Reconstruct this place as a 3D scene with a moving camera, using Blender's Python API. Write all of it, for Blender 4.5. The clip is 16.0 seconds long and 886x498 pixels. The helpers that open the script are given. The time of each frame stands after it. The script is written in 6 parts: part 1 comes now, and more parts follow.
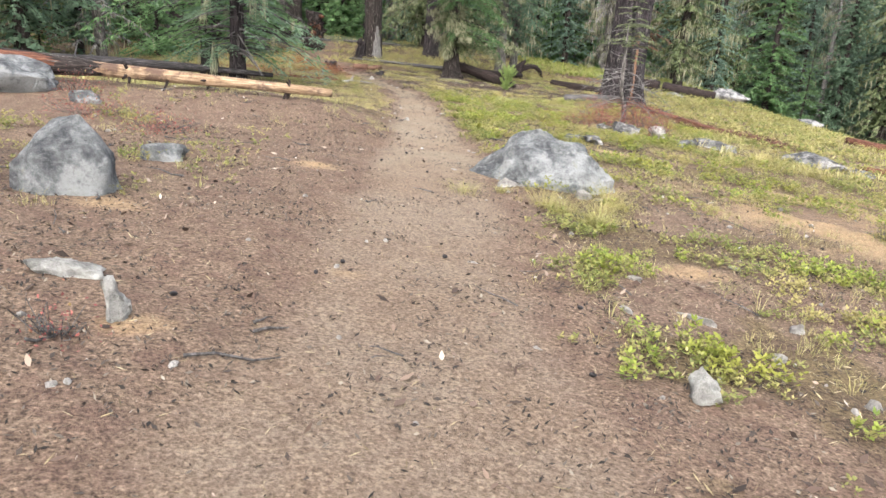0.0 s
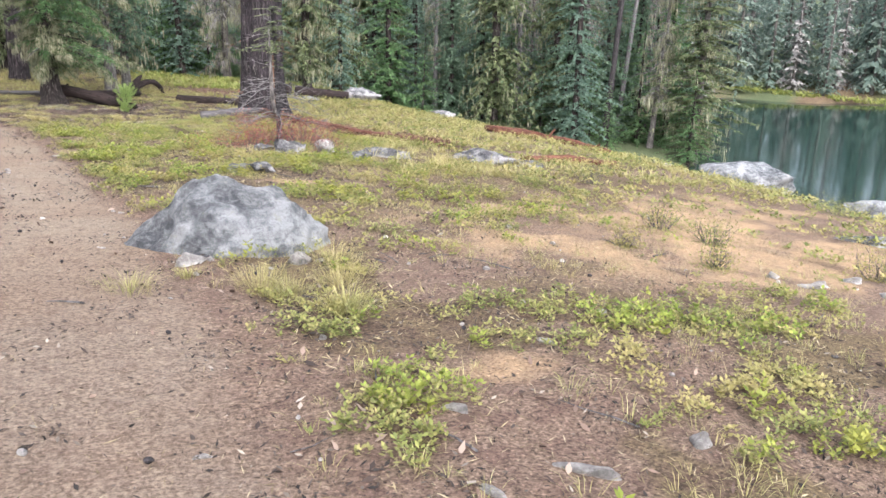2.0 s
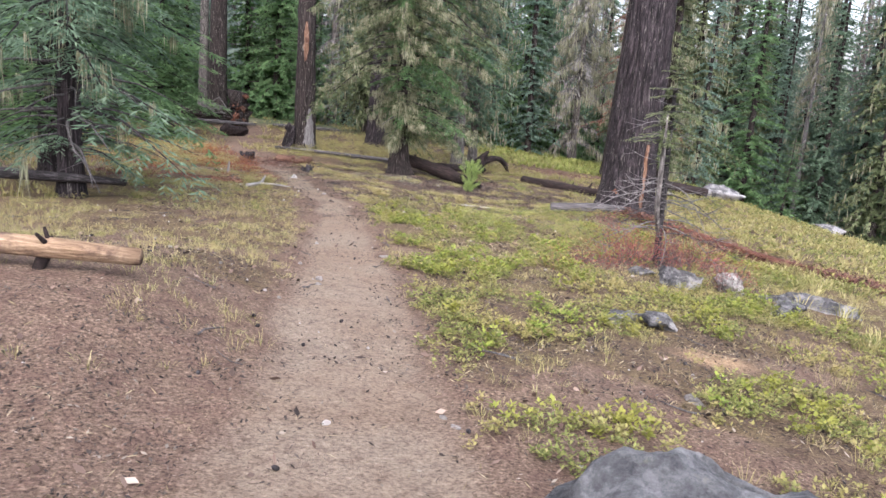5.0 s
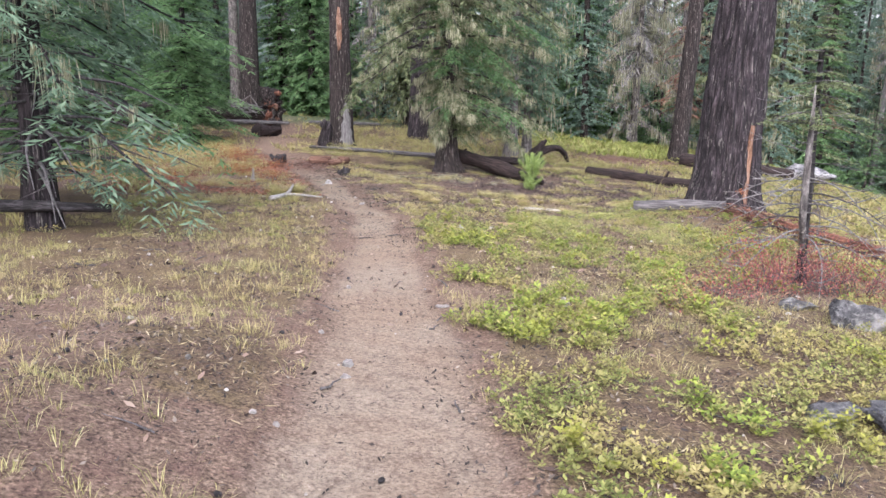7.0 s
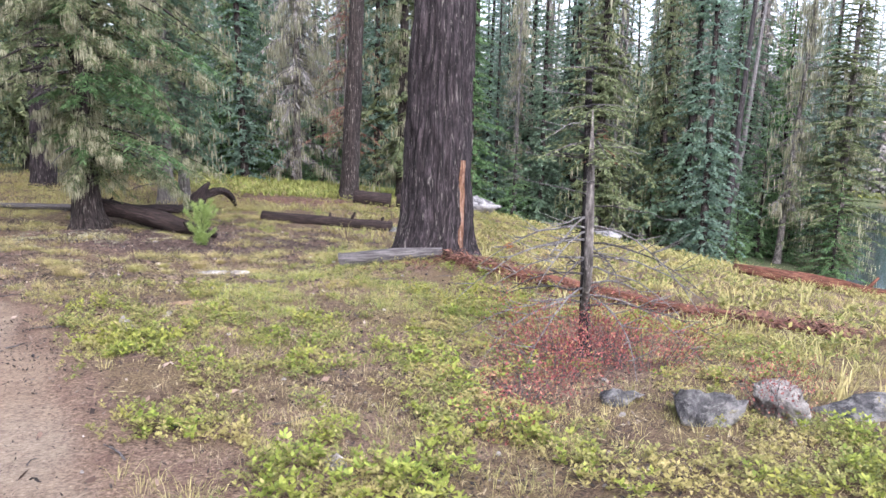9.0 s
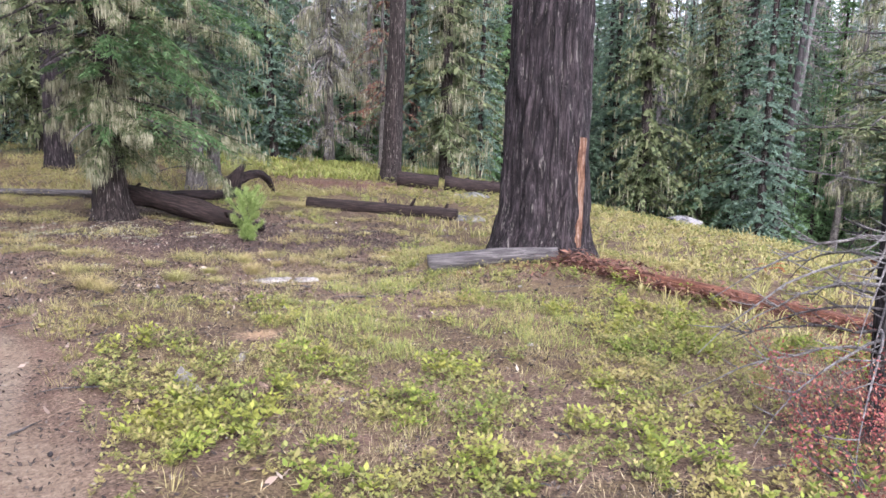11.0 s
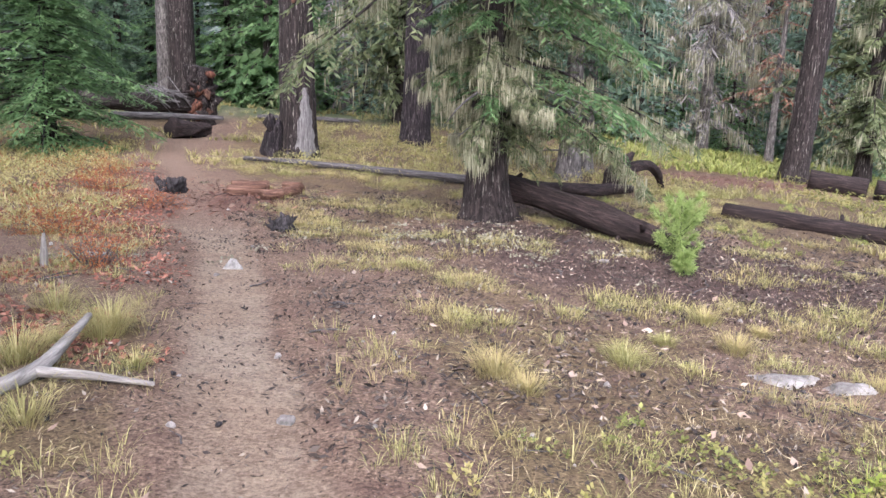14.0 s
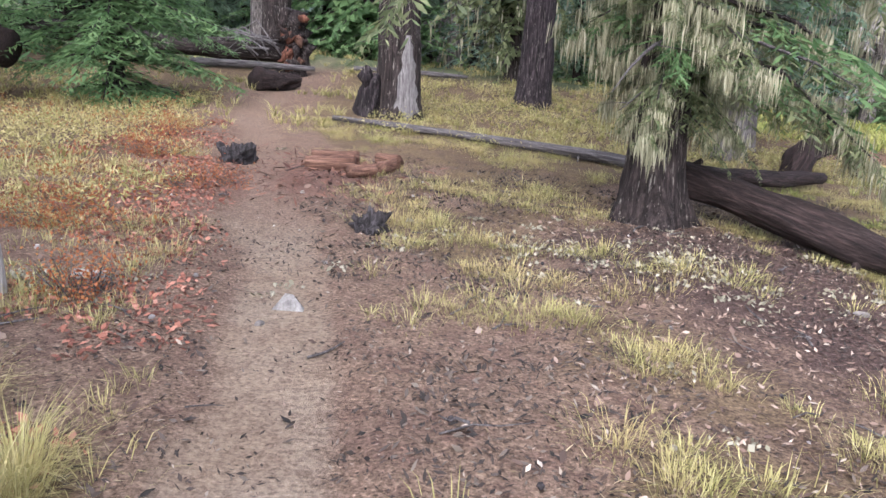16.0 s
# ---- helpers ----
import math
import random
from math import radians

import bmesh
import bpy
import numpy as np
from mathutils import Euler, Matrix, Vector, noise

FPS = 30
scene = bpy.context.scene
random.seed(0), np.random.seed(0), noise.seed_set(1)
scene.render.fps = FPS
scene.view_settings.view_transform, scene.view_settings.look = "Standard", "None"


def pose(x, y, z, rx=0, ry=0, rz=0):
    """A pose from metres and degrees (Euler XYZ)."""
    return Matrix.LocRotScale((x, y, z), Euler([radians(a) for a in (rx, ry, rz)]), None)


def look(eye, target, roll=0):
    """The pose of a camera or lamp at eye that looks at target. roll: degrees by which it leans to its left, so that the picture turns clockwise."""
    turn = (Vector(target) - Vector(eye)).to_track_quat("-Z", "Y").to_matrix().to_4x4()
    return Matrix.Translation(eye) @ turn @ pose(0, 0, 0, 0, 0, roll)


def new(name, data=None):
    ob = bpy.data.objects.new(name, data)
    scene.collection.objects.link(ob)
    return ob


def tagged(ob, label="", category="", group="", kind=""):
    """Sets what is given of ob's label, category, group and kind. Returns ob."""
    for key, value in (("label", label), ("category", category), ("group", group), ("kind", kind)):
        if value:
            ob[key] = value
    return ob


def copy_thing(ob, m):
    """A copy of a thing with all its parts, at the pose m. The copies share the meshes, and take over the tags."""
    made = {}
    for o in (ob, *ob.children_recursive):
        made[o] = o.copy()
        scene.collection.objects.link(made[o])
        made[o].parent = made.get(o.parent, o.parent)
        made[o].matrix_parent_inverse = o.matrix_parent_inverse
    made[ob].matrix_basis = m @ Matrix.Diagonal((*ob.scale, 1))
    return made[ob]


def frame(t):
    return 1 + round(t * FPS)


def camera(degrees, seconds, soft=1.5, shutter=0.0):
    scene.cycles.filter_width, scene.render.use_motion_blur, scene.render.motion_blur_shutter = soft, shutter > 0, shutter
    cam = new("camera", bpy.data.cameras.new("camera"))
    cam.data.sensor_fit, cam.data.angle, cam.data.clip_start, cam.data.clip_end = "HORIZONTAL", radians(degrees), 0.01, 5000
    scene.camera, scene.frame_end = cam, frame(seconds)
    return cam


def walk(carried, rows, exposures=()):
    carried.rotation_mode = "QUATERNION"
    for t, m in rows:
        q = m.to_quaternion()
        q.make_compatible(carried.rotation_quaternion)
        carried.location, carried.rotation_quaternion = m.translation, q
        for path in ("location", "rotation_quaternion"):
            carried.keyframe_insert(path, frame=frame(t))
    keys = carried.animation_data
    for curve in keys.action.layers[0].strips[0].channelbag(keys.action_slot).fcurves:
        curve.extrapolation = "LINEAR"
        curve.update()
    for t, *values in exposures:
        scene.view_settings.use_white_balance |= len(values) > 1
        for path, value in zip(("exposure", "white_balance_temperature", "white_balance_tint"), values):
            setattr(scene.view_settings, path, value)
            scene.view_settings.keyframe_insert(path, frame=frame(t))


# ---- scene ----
cam = camera(57.4, 16.0, soft=1.5)
METRES, EYE, TILT, LEAN, TURN = 21.4, 1.5, 0.0, 0.0, 0.0
ROWS = [
    (0.0, 0.0, 0.0, 0.0, 1.15, -18.01, -3.55),
    (0.5, -0.0082, 0.03, 0.0022, 0.14, -18.16, -1.3),
    (1.0, -0.015, 0.055, 0.0012, -4.82, -18.76, 0.37),
    (1.5, -0.0115, 0.0814, -0.003, -16.71, -16.27, -0.66),
    (2.0, -0.0078, 0.1079, -0.0049, -25.52, -16.62, -1.14),
    (2.5, 0.0001, 0.1358, -0.0073, -29.92, -16.67, -0.93),
    (3.0, 0.0052, 0.167, -0.0083, -29.64, -16.08, -0.69),
    (3.5, 0.006, 0.1982, -0.0088, -29.11, -16.24, -1.79),
    (4.0, 0.0041, 0.2303, -0.0084, -21.47, -13.89, -2.76),
    (4.5, -0.0006, 0.2621, -0.0093, -10.76, -12.71, -3.55),
    (5.0, -0.0027, 0.2928, -0.0103, -2.49, -12.22, -4.36),
    (5.2, -0.0033, 0.3053, -0.0109, 1.69, -12.74, -4.6),
    (6.1, -0.006, 0.361, -0.0137, 6.0, -13.3, -2.9),
    (7.3, -0.0099, 0.437, -0.0176, -4.93, -13.12, -1.2),
    (7.5, -0.0105, 0.4495, -0.0182, -9.09, -13.26, -1.72),
    (8.0, -0.011, 0.4849, -0.02, -15.05, -9.99, -2.63),
    (8.2, -0.0115, 0.4973, -0.0208, -18.09, -9.53, -2.9),
    (9.1, -0.0138, 0.5528, -0.0247, -24.4, -10.1, -1.4),
    (10.3, -0.0166, 0.6269, -0.0298, -23.55, -10.72, -0.2),
    (10.5, -0.0171, 0.6393, -0.0306, -23.57, -11.03, -0.38),
    (11.0, -0.0184, 0.6699, -0.0335, -23.43, -11.55, -1.17),
    (11.5, -0.0251, 0.7014, -0.0356, -23.2, -12.14, -1.41),
    (12.0, -0.0284, 0.7326, -0.0392, -17.64, -11.77, -0.05),
    (12.5, -0.0323, 0.7652, -0.042, -15.29, -12.27, -1.81),
    (13.0, -0.0354, 0.7975, -0.0435, -10.29, -12.05, -2.11),
    (13.5, -0.0388, 0.8295, -0.0454, -1.57, -12.81, -2.38),
    (14.0, -0.0425, 0.8624, -0.047, -1.04, -13.54, -2.07),
    (14.5, -0.0448, 0.8946, -0.0495, 0.75, -14.9, -1.54),
    (15.0, -0.0486, 0.927, -0.0512, 1.42, -15.53, -1.61),
    (15.5, -0.0531, 0.9581, -0.0541, 1.53, -16.2, -2.78),
    (16.0, -0.0626, 0.9884, -0.0566, 6.03, -16.9, -3.28),
]
walk(cam, [(t, pose(0, 0, EYE, TILT, LEAN, TURN) @ pose(METRES * x, METRES * y, METRES * z, 90 + pitch, roll, yaw)) for t, x, y, z, yaw, pitch, roll in ROWS],
     [(0.0, 2.12, 6450, 8), (0.6, 2.02, 6450, 9), (1.2, 2.02, 6350, 10), (2.5, 2.17, 6000, 14), (3.8, 2.12, 6000, 15), (5.0, 1.92, 6050, 18), (8.0, 2.17, 5900, 18), (10.5, 2.07, 5900, 20), (13.0, 2.25, 5950, 21), (14.5, 2.25, 5930, 20), (16.0, 2.27, 5900, 19)])

# ---- world and sun: a bright overcast sky ----
SUN_UP, SUN_ROUND = 46.0, 190.0
world = bpy.data.worlds.new("overcast_sky")
scene.world = world
world.use_nodes = True
wn, wl = world.node_tree.nodes, world.node_tree.links
wn.clear()
sky = wn.new("ShaderNodeTexSky")
sky.sky_type = "NISHITA"
sky.sun_disc = False
sky.sun_elevation, sky.sun_rotation = radians(SUN_UP), radians(SUN_ROUND)
sky.dust_density = 4.0
veil = wn.new("ShaderNodeHueSaturation")
veil.inputs["Saturation"].default_value = 0.5
back = wn.new("ShaderNodeBackground")
back.inputs["Strength"].default_value = 0.15
wout = wn.new("ShaderNodeOutputWorld")
wl.new(sky.outputs["Color"], veil.inputs["Color"])
wl.new(veil.outputs["Color"], back.inputs["Color"])
wl.new(back.outputs["Background"], wout.inputs["Surface"])
sun_data = bpy.data.lights.new("sun", "SUN")
sun_data.energy, sun_data.angle, sun_data.color = 1.5, radians(70), (1.0, 0.97, 0.92)
sun = new("sun", sun_data)
sun_way = Vector((math.sin(radians(SUN_ROUND)) * math.cos(radians(SUN_UP)), math.cos(radians(SUN_ROUND)) * math.cos(radians(SUN_UP)), math.sin(radians(SUN_UP))))
sun.matrix_world = look(sun_way * 60, (0, 0, 0))

RNG = np.random.default_rng(7)


# ---- materials ----
class Mat:
    """A node material with short calls for its nodes."""

    def __init__(self, name, rough=0.9, spec=0.3):
        self.m = bpy.data.materials.new(name)
        self.m.use_nodes = True
        self.t = self.m.node_tree
        self.b = self.t.nodes["Principled BSDF"]
        self.b.inputs["Roughness"].default_value = rough
        self.b.inputs["Specular IOR Level"].default_value = spec

    def put(self, socket, value):
        if isinstance(value, bpy.types.NodeSocket):
            self.t.links.new(value, socket)
        elif isinstance(value, tuple) and len(value) == 3 and socket.type == "RGBA":
            socket.default_value = (*value, 1)
        else:
            socket.default_value = value

    def where(self, stretch=(1, 1, 1), own=True):
        co = self.t.nodes.new("ShaderNodeTexCoord").outputs["Object"] if own else self.t.nodes.new("ShaderNodeNewGeometry").outputs["Position"]
        mp = self.t.nodes.new("ShaderNodeMapping")
        self.put(mp.inputs["Vector"], co)
        mp.inputs["Scale"].default_value = stretch
        return mp.outputs["Vector"]

    def noise(self, at, scale, detail=4.0, rough=0.6, warp=0.0):
        n = self.t.nodes.new("ShaderNodeTexNoise")
        self.put(n.inputs["Vector"], at)
        for k, v in (("Scale", scale), ("Detail", detail), ("Roughness", rough), ("Distortion", warp)):
            n.inputs[k].default_value = v
        return n.outputs["Fac"]

    def cells(self, at, scale, feature="F1", out="Distance"):
        n = self.t.nodes.new("ShaderNodeTexVoronoi")
        n.feature = feature
        self.put(n.inputs["Vector"], at)
        n.inputs["Scale"].default_value = scale
        return n.outputs[out]

    def ramp(self, fac, stops):
        n = self.t.nodes.new("ShaderNodeValToRGB")
        e = n.color_ramp.elements
        while len(e) < len(stops):
            e.new(0.5)
        for k, (p, c) in enumerate(stops):
            e[k].position = p
            e[k].color = (*c, 1) if isinstance(c, tuple) else (c, c, c, 1)
        self.put(n.inputs["Fac"], fac)
        return n.outputs["Color"]

    def mix(self, fac, a, b, way="MIX"):
        n = self.t.nodes.new("ShaderNodeMix")
        n.data_type, n.blend_type = "RGBA", way
        self.put(n.inputs[0], fac)
        self.put(n.inputs[6], a)
        self.put(n.inputs[7], b)
        return n.outputs[2]

    def math(self, op, a, b=0.0):
        n = self.t.nodes.new("ShaderNodeMath")
        n.operation = op
        self.put(n.inputs[0], a)
        self.put(n.inputs[1], b)
        return n.outputs[0]

    def attr(self, name):
        n = self.t.nodes.new("ShaderNodeAttribute")
        n.attribute_name = name
        s = self.t.nodes.new("ShaderNodeSeparateColor")
        self.put(s.inputs[0], n.outputs["Color"])
        return s.outputs

    def island(self):
        return self.t.nodes.new("ShaderNodeNewGeometry").outputs["Random Per Island"]

    def each(self):
        return self.t.nodes.new("ShaderNodeObjectInfo").outputs["Random"]

    def colour(self, c):
        self.put(self.b.inputs["Base Color"], c)
        return self

    def bump(self, height, strength=0.5, depth=0.02):
        n = self.t.nodes.new("ShaderNodeBump")
        n.inputs["Strength"].default_value, n.inputs["Distance"].default_value = strength, depth
        self.put(n.inputs["Height"], height)
        self.put(self.b.inputs["Normal"], n.outputs["Normal"])
        return self


def leaf_material(name, stops, patch=None, thin=0.25, rough=0.6, clump=0.0):
    """Leaves: a tint for each leaf, a slower tint over the ground, and light through them."""
    k = Mat(name, rough, 0.25)
    c = k.ramp(k.island(), stops)
    if patch:
        c = k.mix(k.ramp(k.noise(k.where(own=False), patch[0], 3), [(0.42, 0.0), (0.62, 1.0)]), c, k.mix(0.65, c, patch[1]))
    if clump:
        c = k.mix(k.ramp(k.noise(k.where(own=False), clump, 2, 0.5), [(0.4, 0.0), (0.62, 0.85)]), c, k.mix(1.0, c, (0.66, 0.7, 0.56), "MULTIPLY"))
    c = k.mix(k.math("MULTIPLY", k.each(), 0.35), c, k.mix(1.0, c, (0.62, 0.66, 0.6), "MULTIPLY"))
    k.colour(c)
    tr = k.t.nodes.new("ShaderNodeBsdfTranslucent")
    k.put(tr.inputs["Color"], c)
    mx = k.t.nodes.new("ShaderNodeMixShader")
    mx.inputs[0].default_value = thin
    k.put(mx.inputs[1], k.b.outputs[0])
    k.put(mx.inputs[2], tr.outputs[0])
    k.put(k.t.nodes["Material Output"].inputs["Surface"], mx.outputs[0])
    return k.m


def ground_material():
    k = Mat("forest_floor", 0.95, 0.15)
    at = k.where(own=False)
    a, b = k.attr("cover"), k.attr("cover_two")
    fine = k.noise(at, 42, 8, 0.8)
    mid = k.noise(at, 6, 5, 0.65)
    slow = k.noise(at, 0.9, 3)
    chip = k.cells(k.where((1, 1, 0.3), False), 85, out="Color")
    chips = k.math("POWER", k.t.nodes.new("ShaderNodeSeparateColor").outputs[0], 1.0)
    k.put(chips.node.inputs[0].links[0].from_node.inputs[0], chip)
    duff = k.ramp(fine, [(0.36, (0.022, 0.0145, 0.0105)), (0.47, (0.118, 0.081, 0.058)), (0.6, (0.225, 0.163, 0.118)), (0.74, (0.38, 0.312, 0.232))])
    duff = k.mix(k.ramp(mid, [(0.45, 0.0), (0.62, 0.75)]), duff, k.ramp(fine, [(0.32, (0.036, 0.0216, 0.0173)), (0.68, (0.166, 0.104, 0.0806))]))
    trail = k.ramp(fine, [(0.32, (0.085, 0.0645, 0.048)), (0.48, (0.205, 0.163, 0.122)), (0.72, (0.35, 0.298, 0.232))])
    trail = k.mix(k.ramp(slow, [(0.4, 0.0), (0.6, 0.5)]), trail, k.mix(1.0, trail, (0.82, 0.70, 0.62), "MULTIPLY"))
    trail = k.mix(k.ramp(k.noise(at, 9, 6, 0.75), [(0.46, 0.0), (0.66, 0.75)]), trail, k.mix(1.0, trail, (0.58, 0.54, 0.53), "MULTIPLY"))
    tan = k.ramp(fine, [(0.25, (0.145, 0.094, 0.055)), (0.5, (0.285, 0.195, 0.115)), (0.8, (0.42, 0.32, 0.21))])
    tan = k.mix(k.ramp(k.noise(at, 3.0, 6, 0.75), [(0.48, 0.0), (0.64, 0.5)]), tan, duff)
    turf = k.ramp(fine, [(0.32, (0.020, 0.015, 0.010)), (0.48, (0.100, 0.073, 0.041)), (0.72, (0.25, 0.19, 0.105))])
    turf = k.mix(k.ramp(k.noise(at, 2.4, 5, 0.7), [(0.42, 0.0), (0.58, 0.8)]), turf, k.mix(1.0, duff, (0.62, 0.6, 0.6), "MULTIPLY"))
    dark = k.ramp(fine, [(0.36, (0.013, 0.009, 0.008)), (0.52, (0.062, 0.040, 0.034)), (0.74, (0.17, 0.118, 0.098))])
    red = k.ramp(fine, [(0.3, (0.04, 0.022, 0.017)), (0.5, (0.115, 0.066, 0.05)), (0.75, (0.24, 0.15, 0.115))])
    edge = lambda m, lo=0.35, hi=0.62: k.ramp(k.math("ADD", k.math("MULTIPLY", m, 0.8), k.math("MULTIPLY", k.math("SUBTRACT", k.math("ADD", mid, k.math("MULTIPLY", fine, 0.5)), 0.75), 0.55)), [(lo, 0.0), (hi, 1.0)])
    c = k.mix(edge(a[1]), duff, turf)
    c = k.mix(edge(b[0]), c, dark)
    c = k.mix(edge(b[1]), c, red)
    under = k.ramp(fine, [(0.3, (0.025, 0.035, 0.018)), (0.55, (0.07, 0.085, 0.042)), (0.8, (0.14, 0.15, 0.075))])
    c = k.mix(edge(b[2]), c, under)
    c = k.mix(edge(a[2]), c, tan)
    c = k.mix(edge(a[0], 0.18, 0.85), c, trail)
    specks = k.ramp(chips, [(0.0, (0.3, 0.27, 0.25)), (0.35, (0.95, 0.95, 0.95)), (0.9, (1.05, 1.02, 1.0)), (1.0, (1.7, 1.65, 1.6))])
    c = k.mix(k.math("SUBTRACT", 0.6, k.math("MULTIPLY", a[0], 0.35)), c, specks, "MULTIPLY")
    k.colour(c)
    k.bump(k.math("ADD", k.math("MULTIPLY", fine, 1.0), k.math("ADD", k.math("MULTIPLY", mid, 1.2), k.math("MULTIPLY", chips, 0.25))), 0.75, 0.03)
    return k.m


def rock_material(name, dark, mid, pale, lichen=0.5):
    k = Mat(name, 0.88, 0.25)
    at = k.where()
    n1 = k.noise(at, 2.1, 12, 0.75, 0.1)
    n2 = k.noise(at, 38, 7, 0.8)
    crack = k.ramp(k.cells(k.where((1, 1, 1.6)), 4.5, "DISTANCE_TO_EDGE"), [(0.0, 1.0), (0.035, 0.0)])
    veins = k.noise(k.where((1, 1.2, 1.8)), 7, 9, 0.75, 0.3)
    c = k.ramp(n1, [(0.4, dark), (0.49, mid), (0.57, pale)])
    c = k.mix(k.ramp(veins, [(0.5, 0.0), (0.62, lichen)]), c, pale)
    c = k.mix(k.ramp(n2, [(0.5, 0.0), (0.7, 0.55)]), c, dark)
    c = k.mix(k.math("MULTIPLY", crack, k.ramp(n1, [(0.45, 0.0), (0.6, 0.12)])), c, dark)
    c = k.mix(k.ramp(k.noise(at, 9, 5, 0.7), [(0.6, 0.0), (0.7, 0.4)]), c, (0.20, 0.20, 0.13))
    k.colour(c)
    k.bump(k.math("ADD", k.math("MULTIPLY", n1, 2.5), k.math("ADD", n2, k.math("MULTIPLY", veins, 1.8))), 1.0, 0.045)
    return k.m


def bark_material(name, dark, mid, pale, stretch=(1, 1, 0.09), scale=26, flecks=0.4):
    k = Mat(name, 0.92, 0.2)
    at = k.where(stretch)
    f = k.noise(at, scale, 6, 0.7, 0.3)
    s = k.noise(k.where(), 14, 5, 0.7)
    c = k.ramp(f, [(0.36, dark), (0.5, mid), (0.66, pale)])
    c = k.mix(k.ramp(s, [(0.45, 0.0), (0.75, 0.5)]), c, dark)
    c = k.mix(k.ramp(k.noise(k.where((1, 1, 0.13)), 30, 4, 0.7), [(0.59, 0.0), (0.66, flecks)]), c, (0.42, 0.40, 0.35))
    k.colour(c)
    k.bump(k.math("ADD", f, k.math("MULTIPLY", s, 0.4)), 1.0, 0.05)
    return k.m


def wood_material(name, dark, mid, pale, stretch=(12, 12, 1.2), patch=None):
    """Dead wood with its grain along the object's own z axis."""
    k = Mat(name, 0.85, 0.2)
    f = k.noise(k.where(stretch), 3.0, 7, 0.7, 0.4)
    s = k.noise(k.where(), 3.5, 5, 0.65)
    c = k.ramp(f, [(0.34, dark), (0.5, mid), (0.68, pale)])
    if patch:
        c = k.mix(k.ramp(s, [(0.48, 0.0), (0.58, 0.85)]), c, patch)
    k.colour(c)
    k.bump(f, 0.9, 0.03)
    return k.m


GROUND = ground_material()
BOULDER = rock_material("grey_granite", (0.05, 0.052, 0.057), (0.14, 0.144, 0.15), (0.30, 0.303, 0.307), 0.5)
STONE = rock_material("pale_stone", (0.13, 0.12, 0.112), (0.30, 0.28, 0.262), (0.50, 0.47, 0.445), 0.5)
BLUESTONE = rock_material("lichen_grey_stone", (0.03, 0.03, 0.034), (0.115, 0.112, 0.115), (0.31, 0.30, 0.295), 0.7)
BARK_DARK = bark_material("dark_furrowed_bark", (0.0046, 0.0037, 0.004), (0.0185, 0.0142, 0.016), (0.066, 0.053, 0.057), flecks=0.26)
BARK_BROWN = bark_material("brown_bark", (0.00694, 0.00496, 0.00446), (0.0215, 0.0163, 0.0155), (0.062, 0.049, 0.045))
BARK_GREY = bark_material("grey_bark", (0.032, 0.0288, 0.0272), (0.096, 0.0856, 0.08), (0.216, 0.2, 0.184), (1, 1, 0.3), 18, 0.6)
DEAD_GREY = wood_material("weathered_grey_wood", (0.0224, 0.0203, 0.021), (0.063, 0.0574, 0.0574), (0.14, 0.13, 0.127))
DEAD_DARK = wood_material("dark_rotten_wood", (0.00455, 0.00327, 0.00327), (0.0164, 0.0107, 0.0098), (0.0501, 0.0348, 0.0319))
PALE_WOOD = wood_material("pale_barkless_wood", (0.101, 0.0612, 0.036), (0.23, 0.155, 0.0972), (0.374, 0.281, 0.194), patch=(0.0612, 0.036, 0.0288))
RED_WOOD = wood_material("red_rotten_wood", (0.0252, 0.0101, 0.0072), (0.0864, 0.0346, 0.0216), (0.194, 0.0936, 0.0576))
ORANGE_WOOD = wood_material("orange_bark_pieces", (0.0288, 0.0144, 0.0108), (0.0936, 0.049, 0.0338), (0.202, 0.122, 0.0864))
WHITE_WOOD = wood_material("bleached_wood", (0.111, 0.101, 0.0918), (0.22, 0.205, 0.187), (0.343, 0.325, 0.3))
SILVER_WOOD = wood_material("silver_bare_wood", (0.05, 0.046, 0.046), (0.13, 0.122, 0.12), (0.23, 0.22, 0.216))
SCAR = wood_material("bare_orange_sapwood", (0.0538, 0.0245, 0.0149), (0.162, 0.088, 0.0536), (0.307, 0.238, 0.198), patch=(0.0769, 0.0383, 0.0248))
CHAR = wood_material("charred_wood", (0.0056, 0.0049, 0.0049), (0.021, 0.0182, 0.0189), (0.077, 0.07, 0.0735))
# FIR holds a little extra blue that stands for haze in the forest
FIR = leaf_material("fir_needles", [(0.0, (0.088, 0.14, 0.092)), (0.5, (0.13, 0.2, 0.132)), (1.0, (0.195, 0.272, 0.178))], thin=0.6)
FIR_BLUE = leaf_material("blue_green_needles", [(0.0, (0.108, 0.172, 0.134)), (0.5, (0.158, 0.238, 0.182)), (1.0, (0.23, 0.312, 0.242))], thin=0.6)
FIR_BRIGHT = leaf_material("fresh_fir_needles", [(0.0, (0.0728, 0.138, 0.0581)), (0.5, (0.114, 0.204, 0.0848)), (1.0, (0.187, 0.29, 0.125))], thin=0.6)
FIR_OLIVE = leaf_material("olive_spruce_needles", [(0.0, (0.055, 0.075, 0.036)), (0.5, (0.115, 0.14, 0.065)), (1.0, (0.19, 0.21, 0.105))], thin=0.45)
PINE_GREEN = leaf_material("bright_pine_needles", [(0.0, (0.179, 0.267, 0.072)), (1.0, (0.378, 0.46, 0.171))], thin=0.5)
# far needles: distance haze is put into the colour, paler and bluer than FIR
HAZED_FIR = leaf_material("hazed_far_needles", [(0.0, (0.109, 0.157, 0.134)), (0.5, (0.182, 0.236, 0.2)), (1.0, (0.277, 0.32, 0.269))], thin=0.6)
